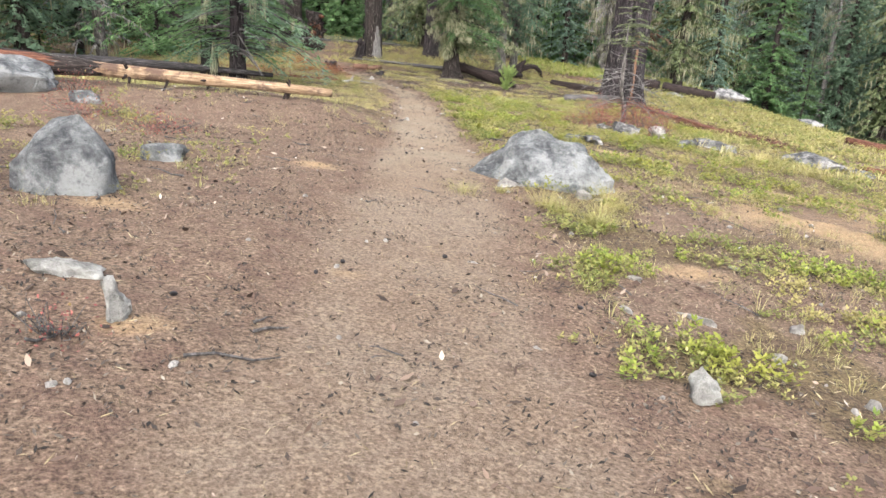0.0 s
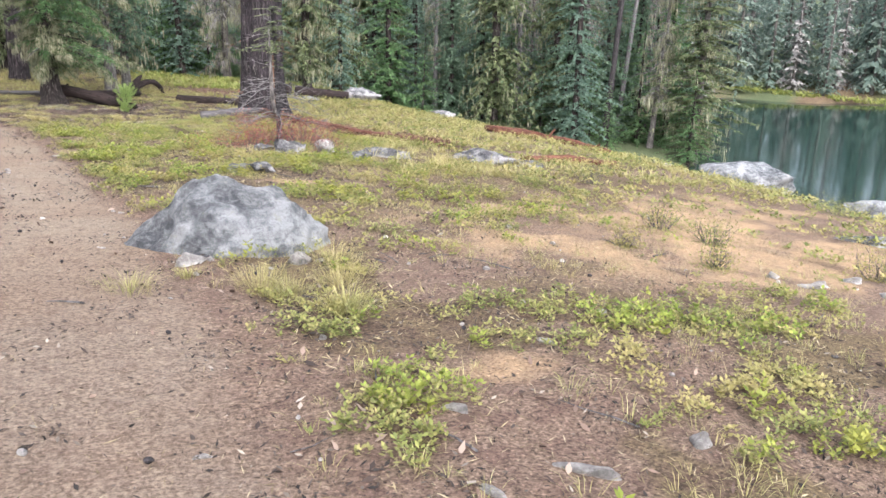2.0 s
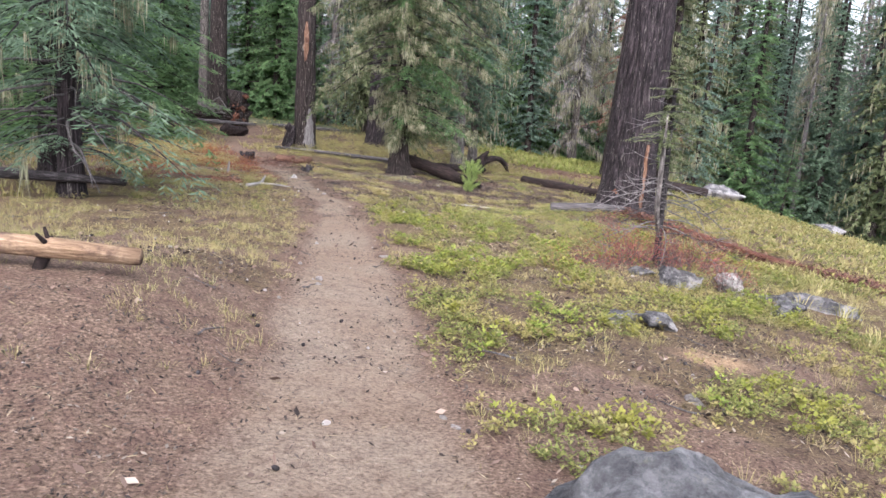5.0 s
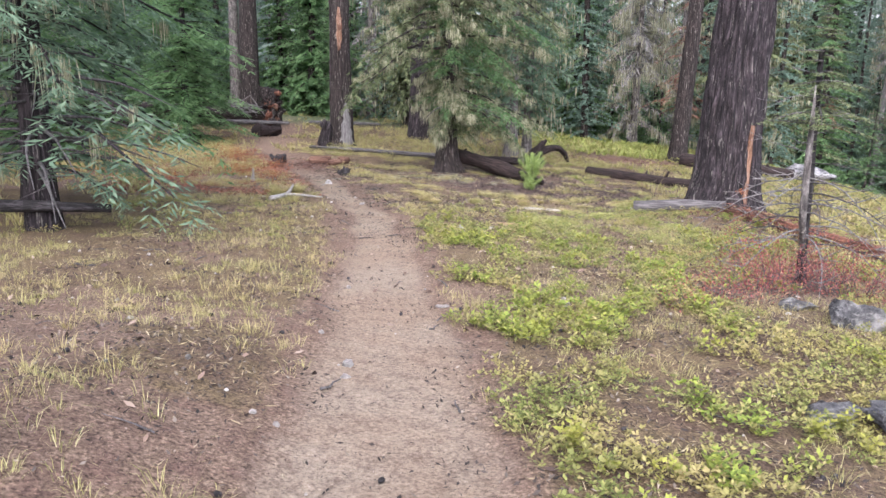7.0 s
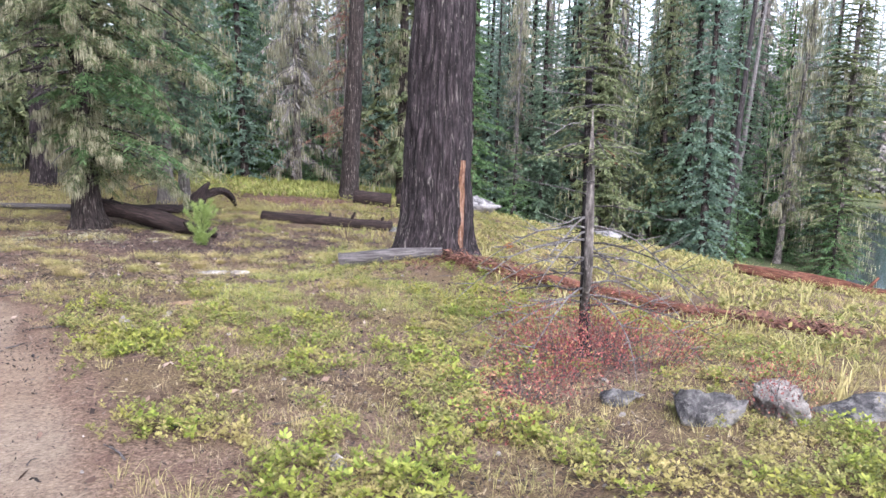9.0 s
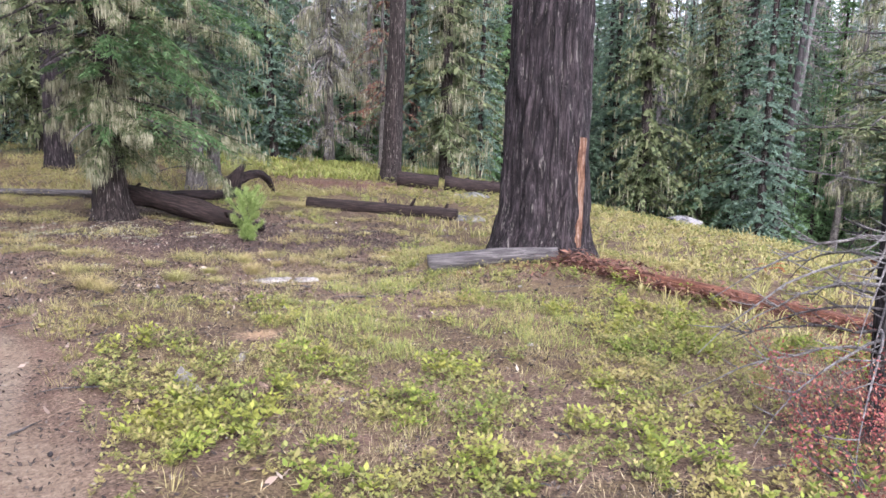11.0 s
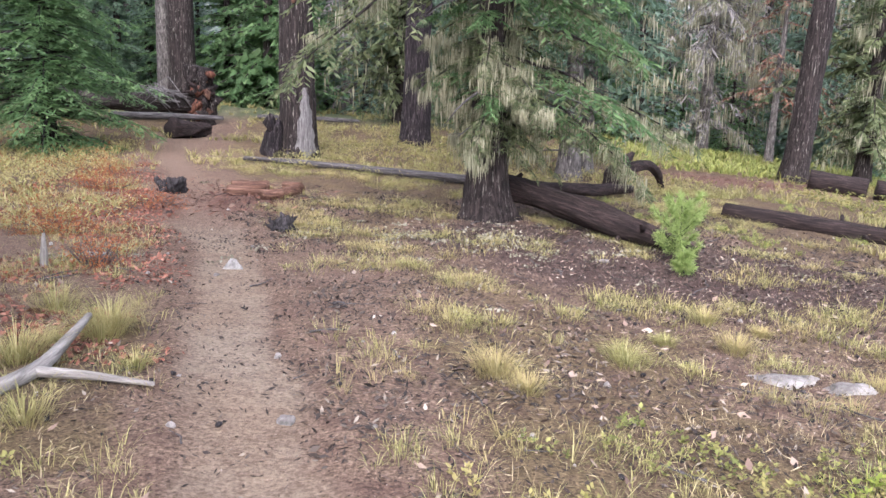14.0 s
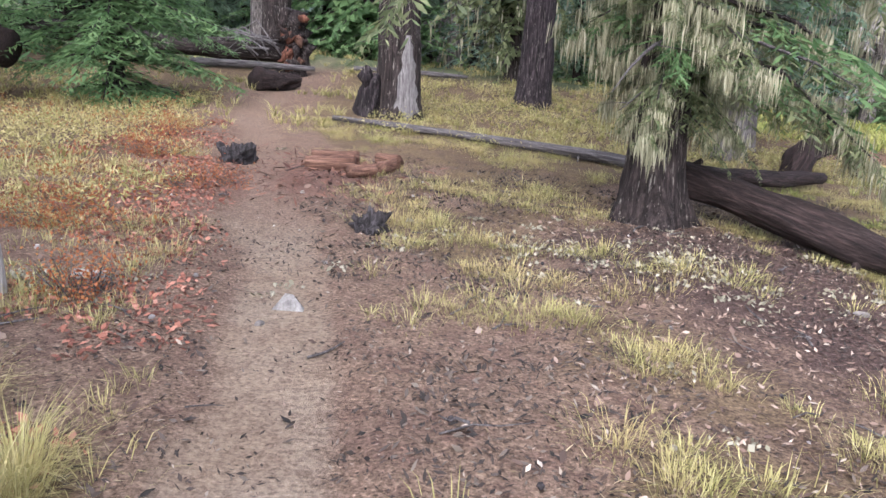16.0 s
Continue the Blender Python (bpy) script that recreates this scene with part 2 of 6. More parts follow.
LICHEN = leaf_material("hanging_lichen", [(0.0, (0.14, 0.145, 0.088)), (0.5, (0.28, 0.276, 0.18)), (1.0, (0.44, 0.42, 0.305))], thin=0.45)
GREY_TWIG = leaf_material("grey_dead_twigs", [(0.0, (0.10, 0.095, 0.095)), (0.5, (0.19, 0.178, 0.172)), (1.0, (0.31, 0.29, 0.275))], thin=0.15)
RUST_TWIG = leaf_material("rusty_dead_needles", [(0.0, (0.11, 0.05, 0.035)), (1.0, (0.28, 0.14, 0.09))], thin=0.1)
SHRUB = leaf_material("low_shrub_leaves", [(0.0, (0.085, 0.10, 0.03)), (0.4, (0.162, 0.177, 0.052)), (0.9, (0.245, 0.25, 0.08)), (1.0, (0.31, 0.265, 0.115))], (1.5, (0.35, 0.275, 0.12)), thin=0.35, clump=5.0)
SPRIG = leaf_material("broad_green_leaves", [(0.0, (0.095, 0.13, 0.024)), (0.5, (0.18, 0.225, 0.04)), (1.0, (0.28, 0.315, 0.065))], (1.1, (0.28, 0.25, 0.055)), thin=0.35, clump=4.0)
GRASS = leaf_material("yellowing_grass", [(0.0, (0.16, 0.157, 0.055)), (0.5, (0.285, 0.27, 0.10)), (0.9, (0.405, 0.375, 0.17)), (1.0, (0.49, 0.45, 0.25))], (1.4, (0.38, 0.30, 0.145)), thin=0.4)
GREEN_GRASS = leaf_material("green_grass", [(0.0, (0.12, 0.15, 0.04)), (0.5, (0.215, 0.245, 0.066)), (1.0, (0.34, 0.34, 0.10))])
RED_LEAF = leaf_material("red_autumn_leaves", [(0.0, (0.105, 0.03, 0.03)), (0.4, (0.195, 0.056, 0.054)), (0.8, (0.29, 0.10, 0.085)), (0.95, (0.34, 0.19, 0.11)), (1.0, (0.26, 0.25, 0.08))])
RUST_LEAF = leaf_material("orange_autumn_leaves", [(0.0, (0.175, 0.0454, 0.0194)), (0.5, (0.27, 0.0906, 0.034)), (1.0, (0.338, 0.16, 0.0583))])
CHIPS = leaf_material("bark_and_needle_litter", [(0.0, (0.02, 0.014, 0.012)), (0.5, (0.08, 0.052, 0.041)), (0.8, (0.16, 0.11, 0.086)), (0.95, (0.26, 0.20, 0.16)), (1.0, (0.36, 0.31, 0.26))], thin=0.0, rough=0.9)
LEAF_LITTER = leaf_material("fallen_leaves", [(0.0, (0.0625, 0.0268, 0.02)), (0.5, (0.175, 0.07, 0.048)), (0.9, (0.288, 0.129, 0.09)), (1.0, (0.375, 0.206, 0.15))], thin=0.1, rough=0.9)
STRAW = leaf_material("dry_straw", [(0.0, (0.072, 0.054, 0.0324)), (0.4, (0.18, 0.14, 0.0792)), (0.8, (0.302, 0.245, 0.144)), (1.0, (0.396, 0.338, 0.223))], thin=0.2, rough=0.9)
DARK_CHIPS = leaf_material("dark_litter", [(0.0, (0.012, 0.010, 0.009)), (0.6, (0.04, 0.03, 0.026)), (0.92, (0.10, 0.08, 0.066)), (1.0, (0.26, 0.22, 0.18))], thin=0.0, rough=0.9)
FLAKES = leaf_material("pale_lichen_flakes", [(0.0, (0.13, 0.12, 0.085)), (0.6, (0.225, 0.21, 0.16)), (1.0, (0.33, 0.31, 0.245))], thin=0.1, rough=0.9)
SPLINTERS = leaf_material("red_rotten_splinters", [(0.0, (0.0252, 0.0115, 0.00864)), (0.5, (0.0828, 0.036, 0.0259)), (1.0, (0.18, 0.0936, 0.0648))], thin=0.0, rough=0.9)
kw = Mat("lake_water", 0.06, 0.5)
kw.colour((0.008, 0.022, 0.019))
kw.bump(kw.noise(kw.where((1.0, 1.0, 1), False), 2.2, 4), 0.10, 0.05)
WATER = kw.m
PALE_STONE = rock_material("bleached_stone", (0.17, 0.165, 0.155), (0.40, 0.385, 0.365), (0.58, 0.57, 0.55), 0.5)


# ---- shapes ----
def lattice(ix, iy, seed):
    h = (ix.astype(np.int64) * 374761393 + iy.astype(np.int64) * 668265263 + seed * 974634541) & 0x7FFFFFFF
    h = ((h ^ (h >> 13)) * 1274126177) & 0x7FFFFFFF
    return ((h ^ (h >> 16)) & 0xFFFF) / 65535.0


def vnoise(x, y, size, seed=0):
    """Smooth value noise, 0 to 1, with lumps of the given size in metres."""
    x, y = np.asarray(x, float) / size, np.asarray(y, float) / size
    ix, iy = np.floor(x), np.floor(y)
    fx, fy = x - ix, y - iy
    fx, fy = fx * fx * (3 - 2 * fx), fy * fy * (3 - 2 * fy)
    a, b = lattice(ix, iy, seed), lattice(ix + 1, iy, seed)
    c, d = lattice(ix, iy + 1, seed), lattice(ix + 1, iy + 1, seed)
    return (a + (b - a) * fx) * (1 - fy) + (c + (d - c) * fx) * fy


def fbm(x, y, size, seed=0, octaves=4):
    total, amount = 0.0, 0.5
    for o in range(octaves):
        total = total + amount * vnoise(x, y, size / 2 ** o, seed + 17 * o)
        amount *= 0.5
    return total / (1 - 0.5 ** octaves)


def smooth(v, lo, hi):
    v = np.clip((np.asarray(v, float) - lo) / (hi - lo), 0, 1)
    return v * v * (3 - 2 * v)


def bell(x, y, cx, cy, rx, ry=None):
    ry = ry or rx
    return np.exp(-(((x - cx) / rx) ** 2 + ((y - cy) / ry) ** 2))


LAKE = -8.0
SHORE = 102.0


def trail_mid(y):
    return np.interp(y, [-8, 0, 5.7, 10.4, 16.4, 19.8, 24.3, 30.0, 34.2, 40, 60], [0.1, 0.02, -0.18, -0.27, -0.77, -1.10, -2.3, -4.2, -5.8, -6.6, -7.5])


def trail_half(y):
    return np.interp(y, [-8, 2.2, 5.7, 10.4, 16.4, 19.8, 30, 40], [0.85, 0.82, 0.72, 0.52, 0.36, 0.30, 0.30, 0.28])


def land(x, y):
    """The height of the ground: a gentle fall ahead, a bank down to a wooded point and the lake, and a hill beyond it."""
    x, y = np.asarray(x, float), np.asarray(y, float)
    u, v = np.clip(x, -11, 12.5) / 10, np.clip(y, -4, 44) / 40
    z = -1.229 * u - 0.983 * v - 0.546 * u * u + 2.751 * u * v - 3.824 * v * v - 2.001 * u * v * v + 3.072 * v ** 3 + 0.317 * u * u * v
    z = z + 0.2 * bell(x, y, 4.7, 22.5, 1.6) - 0.13 * bell(x, y, 1.7, 23.6, 1.8) - 0.1 * bell(x, y, 3.6, 10.9, 1.2) - 0.02 * bell(x, y, 3.8, 17.4, 1.4)
    z = z + 0.24 * smooth(-x, 0.9, 2.0) * np.exp(-((y - 11.8) / 1.7) ** 2)
    z = z - 0.3 * np.maximum(x - 12.5, 0) - 0.12 * np.clip(y - 44, 0, 12)
    z = np.maximum(z, LAKE - 1.3)
    s = 0.75 * x + 0.66 * y
    point = LAKE + 0.7 - 3.0 * smooth(np.degrees(np.arctan2(x, y - 3.0)), 42.6, 45.0)
    z = np.maximum(z, np.where(y > 20, point, LAKE - 1.3))
    far = LAKE - 0.25 + 0.16 * np.clip(s - SHORE, 0, 2) + 0.16 * np.clip(s - SHORE - 2, 0, 60)
    z = np.where(s > SHORE, np.maximum(z, far), z)
    z = z + 0.12 * np.clip(-x - 11, 0, 60) + 0.06 * np.clip(y - 60, 0, 100)
    return z


def ground_z(x, y):
    x, y = np.asarray(x, float), np.asarray(y, float)
    d = np.abs(x - trail_mid(y)) / trail_half(y)
    lumps = (fbm(x, y, 1.6, 3) - 0.5) * 0.10 + (fbm(x, y, 0.35, 9, 3) - 0.5) * 0.045
    on = 1 - smooth(d, 0.7, 1.5)
    return land(x, y) + lumps * (1 - 0.7 * on) - 0.035 * on


def gz(x, y):
    return float(ground_z(x, y))


def np_mesh(name, verts, faces, material, smooth_on=False):
    """A mesh from arrays; faces is an n x 3 or n x 4 array."""
    verts, faces = np.ascontiguousarray(verts, np.float32), np.ascontiguousarray(faces, np.int32)
    me = bpy.data.meshes.new(name)
    n, k = faces.shape
    me.vertices.add(len(verts))
    me.vertices.foreach_set("co", verts.ravel())
    me.loops.add(n * k)
    me.loops.foreach_set("vertex_index", faces.ravel())
    me.polygons.add(n)
    me.polygons.foreach_set("loop_start", np.arange(0, n * k, k, dtype=np.int32))
    if smooth_on:
        me.polygons.foreach_set("use_smooth", np.ones(n, bool))
    me.materials.append(material)
    me.update(calc_edges=True)
    return me


def piece(name, me, parent=None, label=""):
    ob = new(name, me)
    if parent:
        ob.parent = parent
    if label:
        tagged(ob, label)
    return ob


def merge(chunks):
    vs, fs, k = [], [], 0
    for v, f in chunks:
        vs.append(v)
        fs.append(np.asarray(f) + k)
        k += len(v)
    return np.concatenate(vs), np.concatenate(fs)


def tube(points, radii, sides=10, rough=0.0, seed=0, lump=0.3, cap=True):
    """A round limb along points, uneven by rough, closed at both ends."""
    p = np.asarray(points, float)
    r = np.asarray(radii, float)
    t = np.gradient(p, axis=0)
    t /= np.linalg.norm(t, axis=1)[:, None] + 1e-9
    ref = np.array([0.0, 0.0, 1.0]) if abs(t[:, 2]).mean() < 0.8 else np.array([1.0, 0.0, 0.0])
    a = np.cross(t, ref)
    a /= np.linalg.norm(a, axis=1)[:, None] + 1e-9
    b = np.cross(t, a)
    th = np.linspace(0, 2 * np.pi, sides, endpoint=False)
    run = np.concatenate([[0], np.cumsum(np.linalg.norm(np.diff(p, axis=0), axis=1))])
    rr = r[:, None] * np.ones((1, sides))
    if rough:
        rr = rr * (1 + rough * 2 * (fbm(np.cos(th)[None, :] * 0.5 + run[:, None] * 0.7, np.sin(th)[None, :] * 0.5 + run[:, None] * 0.25, lump, seed) - 0.5))
    v = p[:, None] + rr[..., None] * (np.cos(th)[None, :, None] * a[:, None] + np.sin(th)[None, :, None] * b[:, None])
    n = len(p)
    v = v.reshape(-1, 3)
    i, j = np.meshgrid(np.arange(n - 1), np.arange(sides), indexing="ij")
    j2 = (j + 1) % sides
    f = np.stack([i * sides + j, i * sides + j2, (i + 1) * sides + j2, (i + 1) * sides + j], -1).reshape(-1, 4)
    if cap:
        v = np.concatenate([v, p[[0, -1]]])
        k = np.arange(sides)
        c0 = np.stack([np.full(sides, n * sides), (k + 1) % sides, k, k], -1)
        c1 = np.stack([np.full(sides, n * sides + 1), (n - 1) * sides + k, (n - 1) * sides + (k + 1) % sides, (n - 1) * sides + (k + 1) % sides], -1)
        f = np.concatenate([f, c0, c1])
    return v, f


def quads_to_tris(v, f):
    """Drops the doubled corner of the closing faces by making every face a triangle."""
    t = np.concatenate([f[:, [0, 1, 2]], f[:, [0, 2, 3]]])
    t = t[(t[:, 0] != t[:, 1]) & (t[:, 1] != t[:, 2]) & (t[:, 0] != t[:, 2])]
    return v, t


def limb_mesh(name, limbs, material):
    return np_mesh(name, *merge([quads_to_tris(*l) for l in limbs]), material, True)


def kites(base, way, side, length, width, fold=0.0, up=None):
    """Lance-shaped leaves: arrays of base points, directions and sideways directions."""
    n = len(base)
    mid = base + way * (length * 0.45)[:, None]
    tip = base + way * length[:, None]
    w = side * (width * 0.5)[:, None]
    if up is not None:
        mid = mid + up * (fold * width)[:, None]
    v = np.stack([base, mid - w, tip, mid + w], 1).reshape(-1, 3)
    return v, np.arange(4 * n).reshape(n, 4)


def unit(v):
    return v / (np.linalg.norm(v, axis=-1, keepdims=True) + 1e-9)


def fronds(seed, h0, h1, count, reach, rise=0.1, droop=0.25, twigs=10, sub=0, lean=(0.0, 0.0), slim=0.16, least=0.02, taper=1.0, hang=0.15, bare=0.12, shards=False, loose=0.55, dense=0.85, side=None, twig=0.44, cap=9.0):
    """The needle sprays of a conifer: whorled branches, twigs on both sides and, near by, twigs on the twigs. Also gives the branch stems and points on them."""
    g = np.random.default_rng(seed)
    u = np.sort(g.random(count)) ** dense
    z = h0 + (h1 - h0) * u
    az = np.arange(count) * 2.39996 + g.normal(0, 0.35, count)
    long = reach * (1 - u ** taper * 0.93) * g.uniform(0.65, 1.15, count) * (0.7 + 0.3 * smooth(u, 0, 0.12))
    long = long * (0.62 + 0.76 * vnoise(1.3 * np.cos(az) + 2 * np.sin(az) + 7, z, max(0.5, 0.07 * (h1 - h0)), seed))
    if side is not None:
        long = long * np.where(z < side[1], 0.45 + 0.55 * (0.5 + 0.5 * np.cos(az - side[0])), 1.0)
    out = np.stack([np.cos(az), np.sin(az), np.zeros(count)], 1)
    lift = rise * (0.4 + 1.2 * u) + g.normal(0, 0.06, count)
    fall = droop * g.uniform(0.7, 1.3, count)
    foot = np.stack([lean[0] * z, lean[1] * z, z], 1)

    def at(s):
        p = foot[:, None] + out[:, None] * (long[:, None] * s)[..., None]
        p[..., 2] += long[:, None] * (lift[:, None] * s - fall[:, None] * s * s)
        return p

    s = np.clip(np.linspace(bare, 1.0, twigs)[None] + g.uniform(-0.03, 0.03, (count, twigs)), 0.03, 1.0)
    p = at(s)
    tan = unit(np.concatenate([out[:, None] * np.ones((1, twigs, 1)), np.zeros((count, twigs, 0))], 2) + np.stack([np.zeros_like(s), np.zeros_like(s), lift[:, None] - 2 * fall[:, None] * s], -1))
    lat = unit(np.cross(tan, np.array([0.0, 0.0, 1.0])))
    bases, ways, lens = [], [], []
    for sgn in (-1.0, 1.0):
        a = g.uniform(0.65, 1.15, s.shape)[..., None]
        w = unit(tan * np.cos(a) + sgn * lat * np.sin(a) + np.array([0, 0, -1.0]) * (hang * g.uniform(0, 2, s.shape))[..., None])
        bases.append(p.reshape(-1, 3))
        ways.append(w.reshape(-1, 3))
        lens.append((long[:, None] * (twig * (1 - 0.72 * s) + 0.03) * g.uniform(0.7, 1.2, s.shape)).ravel())
    tip = at(np.ones((count, 1)))[:, 0]
    bases.append(tip - tan[:, -1] * (0.1 * long)[:, None])
    ways.append(tan[:, -1])
    lens.append(0.16 * long)
    base, way, length = np.concatenate(bases), np.concatenate(ways), np.concatenate(lens)
    if sub:
        b2, w2, l2 = [base], [way], [length * 0.55]
        up = np.array([0.0, 0.0, 1.0])
        across = unit(np.cross(way, up))
        for f in np.linspace(0.12, 0.92, sub):
            for sgn in (-1.0, 1.0):
                b2.append(base + way * (length * f)[:, None])
                w2.append(unit(way * 0.7 + across * (sgn * g.uniform(0.5, 1.0, len(way)))[:, None] + up * g.normal(-0.08, 0.16, len(way))[:, None]))
                l2.append(length * (0.48 - 0.3 * f) * g.uniform(0.7, 1.3, len(way)))
        base, way, length = np.concatenate(b2), np.concatenate(w2), np.concatenate(l2)
    n = len(base)
    length = np.where(length > cap, cap * g.uniform(0.6, 1.3, n), length)
    flat = unit(np.cross(way, np.array([0.0, 0.0, 1.0]) + g.normal(0, loose, (n, 3))))
    width = np.maximum(length * slim * g.uniform(0.75, 1.3, n), least)
    spray = kites(base, way, flat, length, width)
    if shards:
        w = flat * (width * 0.5)[:, None]
        spray = (np.stack([base - w, base + way * length[:, None], base + w], 1).reshape(-1, 3), np.arange(3 * n).reshape(n, 3))
    stems = []
    q = at(np.linspace(0, 0.9, 3)[None] * np.ones((count, 1)))
    thick = 0.012 + 0.011 * long
    for k in range(count):
        stems.append(tube(q[k], thick[k] * np.array([1, 0.6, 0.15]), 3, cap=False))
    pts = p.reshape(-1, 3)
    return spray, stems, pts


def veils(seed, pts, n, lo, hi, wide=0.05, bunch=1, loose=0.05):
    """Hanging strands from given points, in bunches of unlike length."""
    g = np.random.default_rng(seed)
    m = max(1, n // bunch)
    n = m * bunch
    b = np.repeat(pts[g.integers(0, len(pts), m)] + g.normal(0, 0.05, (m, 3)), bunch, 0)
    grow = np.repeat(g.uniform(0.35, 1.0, m) ** 1.3, bunch)
    if bunch > 1:
        a = np.repeat(g.uniform(0, np.pi, m), bunch)
        t = g.normal(0, loose, n) * (0.5 + grow)
        b = b + np.stack([np.cos(a) * t, np.sin(a) * t, g.normal(0, 0.25 * loose, n)], 1) + g.normal(0, 0.2 * loose, (n, 3))
    way = unit(np.stack([g.normal(0, 0.07, n), g.normal(0, 0.07, n), -np.ones(n)], 1))
    a = g.uniform(0, np.pi, n)
    side = np.stack([np.cos(a), np.sin(a), np.zeros(n)], 1)
    length = (lo + (hi - lo) * grow) * g.uniform(0.45, 1.0, n)
    v, f = kites(b, way, side, length, g.uniform(0.4, 1.3, n) * wide)
    v = v.reshape(-1, 4, 3)
    v[:, 1] -= way * (0.22 * length)[:, None]
    v[:, 3] -= way * (0.12 * length)[:, None]
    return v.reshape(-1, 3), f


def trunk_shape(h, r, flare=0.5, lean=(0.0, 0.0), sides=12, rings=14, rough=0.06, seed=0, top=0.1, furrow=0.0, sink=0.5):
    z = np.concatenate([[-sink, 0.0, 0.12, 0.3, 0.6, 1.0], np.linspace(1.6, h, rings)]) if rings < 60 else np.concatenate([[-sink], np.linspace(0, 6, rings - 12), np.linspace(6.6, h, 12)])
    rad = r * (1 + flare * np.exp(-np.maximum(z, 0) / 0.35)) * np.maximum(1 - (1 - top) * np.maximum(z, 0) / h, top)
    p = np.stack([lean[0] * z, lean[1] * z, z], 1)
    v, f = tube(p, rad, sides, rough, seed, 0.5)
    n = len(z)
    th = np.arctan2(v[:, 1] - lean[1] * v[:, 2], v[:, 0] - lean[0] * v[:, 2])
    lobes = 1 + 0.16 * flare * np.exp(-np.maximum(v[:, 2], 0) / 0.4) * np.cos(5 * th + seed)
    if furrow:
        ridge = fbm(th * r * 1.0 + 0.15 * vnoise(v[:, 2], th, 0.5, seed), v[:, 2] * 0.11, 0.085, seed + 3, 3)
        lobes = lobes + furrow / r * (smooth(ridge, 0.3, 0.7) - 0.6)
    c = np.stack([lean[0] * v[:, 2], lean[1] * v[:, 2], v[:, 2]], 1)
    v = c + (v - c) * np.stack([lobes, lobes, np.ones(len(v))], 1)
    return v, f


def tree_top(name, x, y, label, category="conifer", kind="", group=""):
    ob = new(name)
    ob.location = (x, y, gz(x, y))
    return tagged(ob, label, category, group, kind)


def conifer(name, x, y, h, r, label, seed, needles=FIR, bark=BARK_BROWN, h0=0.6, count=110, reach=2.2, rise=0.12, droop=0.3, twigs=9, sub=0, lean=(0, 0), slim=0.3, least=0.03,
            lichen=0, strand=(0.15, 0.5), wide=0.06, taper=1.0, hang=0.15, flare=0.3, sides=9, group="", dead=0, furrow=0.0, rings=14, shards=False, limbed=True, loose=0.55, dense=0.85, side=None, twig=0.44, bunch=1, bare=0.12, drape=0.55, cap=9.0):
    tree = tree_top(name, x, y, label, group=group)
    spray, stems, pts = fronds(seed, h0, h * 0.985, count, reach, rise, droop, twigs, sub, lean, slim, least, taper, hang, shards=shards, bare=bare, loose=loose, dense=dense, side=side, twig=twig, cap=cap)
    piece("trunk", limb_mesh("trunk", [trunk_shape(h, r, flare, lean, sides, rings, 0.08, seed, 0.06, furrow)] + (stems if limbed else []), bark), tree)
    tagged(piece("crown", np_mesh("crown", *spray, needles), tree), kind="stuff")
    if lichen:
        low = pts[pts[:, 2] < h0 + drape * (h - h0)]
        piece("lichen", np_mesh("lichen", *veils(seed + 5, low, lichen, *strand, wide, bunch, max(0.06, 4.5 * wide)), LICHEN), tree, "pale hanging lichen strands")["kind"] = "stuff"
    if dead:
        g = np.random.default_rng(seed + 9)
        limbs = bare_limbs(g, dead, 0.5, h0 + 1.5, reach * 0.8, lean)
        piece("dead_wood", limb_mesh("dead_wood", limbs, DEAD_GREY), tree, "bare grey dead branches")["kind"] = "stuff"
    return tree


def bare_limbs(g, n, z0, z1, reach, lean=(0, 0), fall=0.35, fork=2, thick=0.012):
    limbs = []
    for k in range(n):
        z = g.uniform(z0, z1)
        az = g.uniform(0, 2 * np.pi)
        L = reach * g.uniform(0.35, 1.0)
        d = np.array([math.cos(az), math.sin(az), 0.0])
        s = np.linspace(0, 1, 6)
        bend = g.normal(0, 0.12)
        q = np.array([lean[0] * z, lean[1] * z, z]) + d * (s * L)[:, None] + np.stack([-d[1] * bend * s * s * L, d[0] * bend * s * s * L, (0.15 * s - fall * s * s) * L + g.normal(0, 0.012, 6)], 1)
        limbs.append(tube(q, thick * (0.6 + L) * np.array([1, 0.85, 0.7, 0.5, 0.35, 0.15]), 5, cap=False))
        for f in range(fork):
            i = g.integers(1, 5)
            sd = unit(d * g.uniform(0.3, 0.8) + np.array([-d[1], d[0], 0]) * g.choice([-1, 1]) + np.array([0, 0, g.normal(-0.1, 0.25)]))
            l2 = L * g.uniform(0.15, 0.4)
            limbs.append(tube(q[i] + sd * (np.linspace(0, 1, 3) * l2)[:, None], thick * (0.4 + 0.4 * L) * np.array([0.6, 0.4, 0.15]), 3, cap=False))
    return limbs


# ---- ground, trail and lake ----
def spread(lo, hi, step, far_lo, far_hi, grow=1.16):
    mid = list(np.arange(lo, hi, step))
    d, a = step, [lo]
    while a[-1] > far_lo:
        d *= grow
        a.append(a[-1] - d)
    d, b = step, [mid[-1]]
    while b[-1] < far_hi:
        d *= grow
        b.append(b[-1] + d)
    return np.array(a[:0:-1] + mid + b[1:])


def verge(y):
    """How far from the middle of the trail the plants begin."""
    return np.interp(y, [8.5, 11.5, 19.5, 22.5], [0.75, 0.34, 0.34, 0.75])


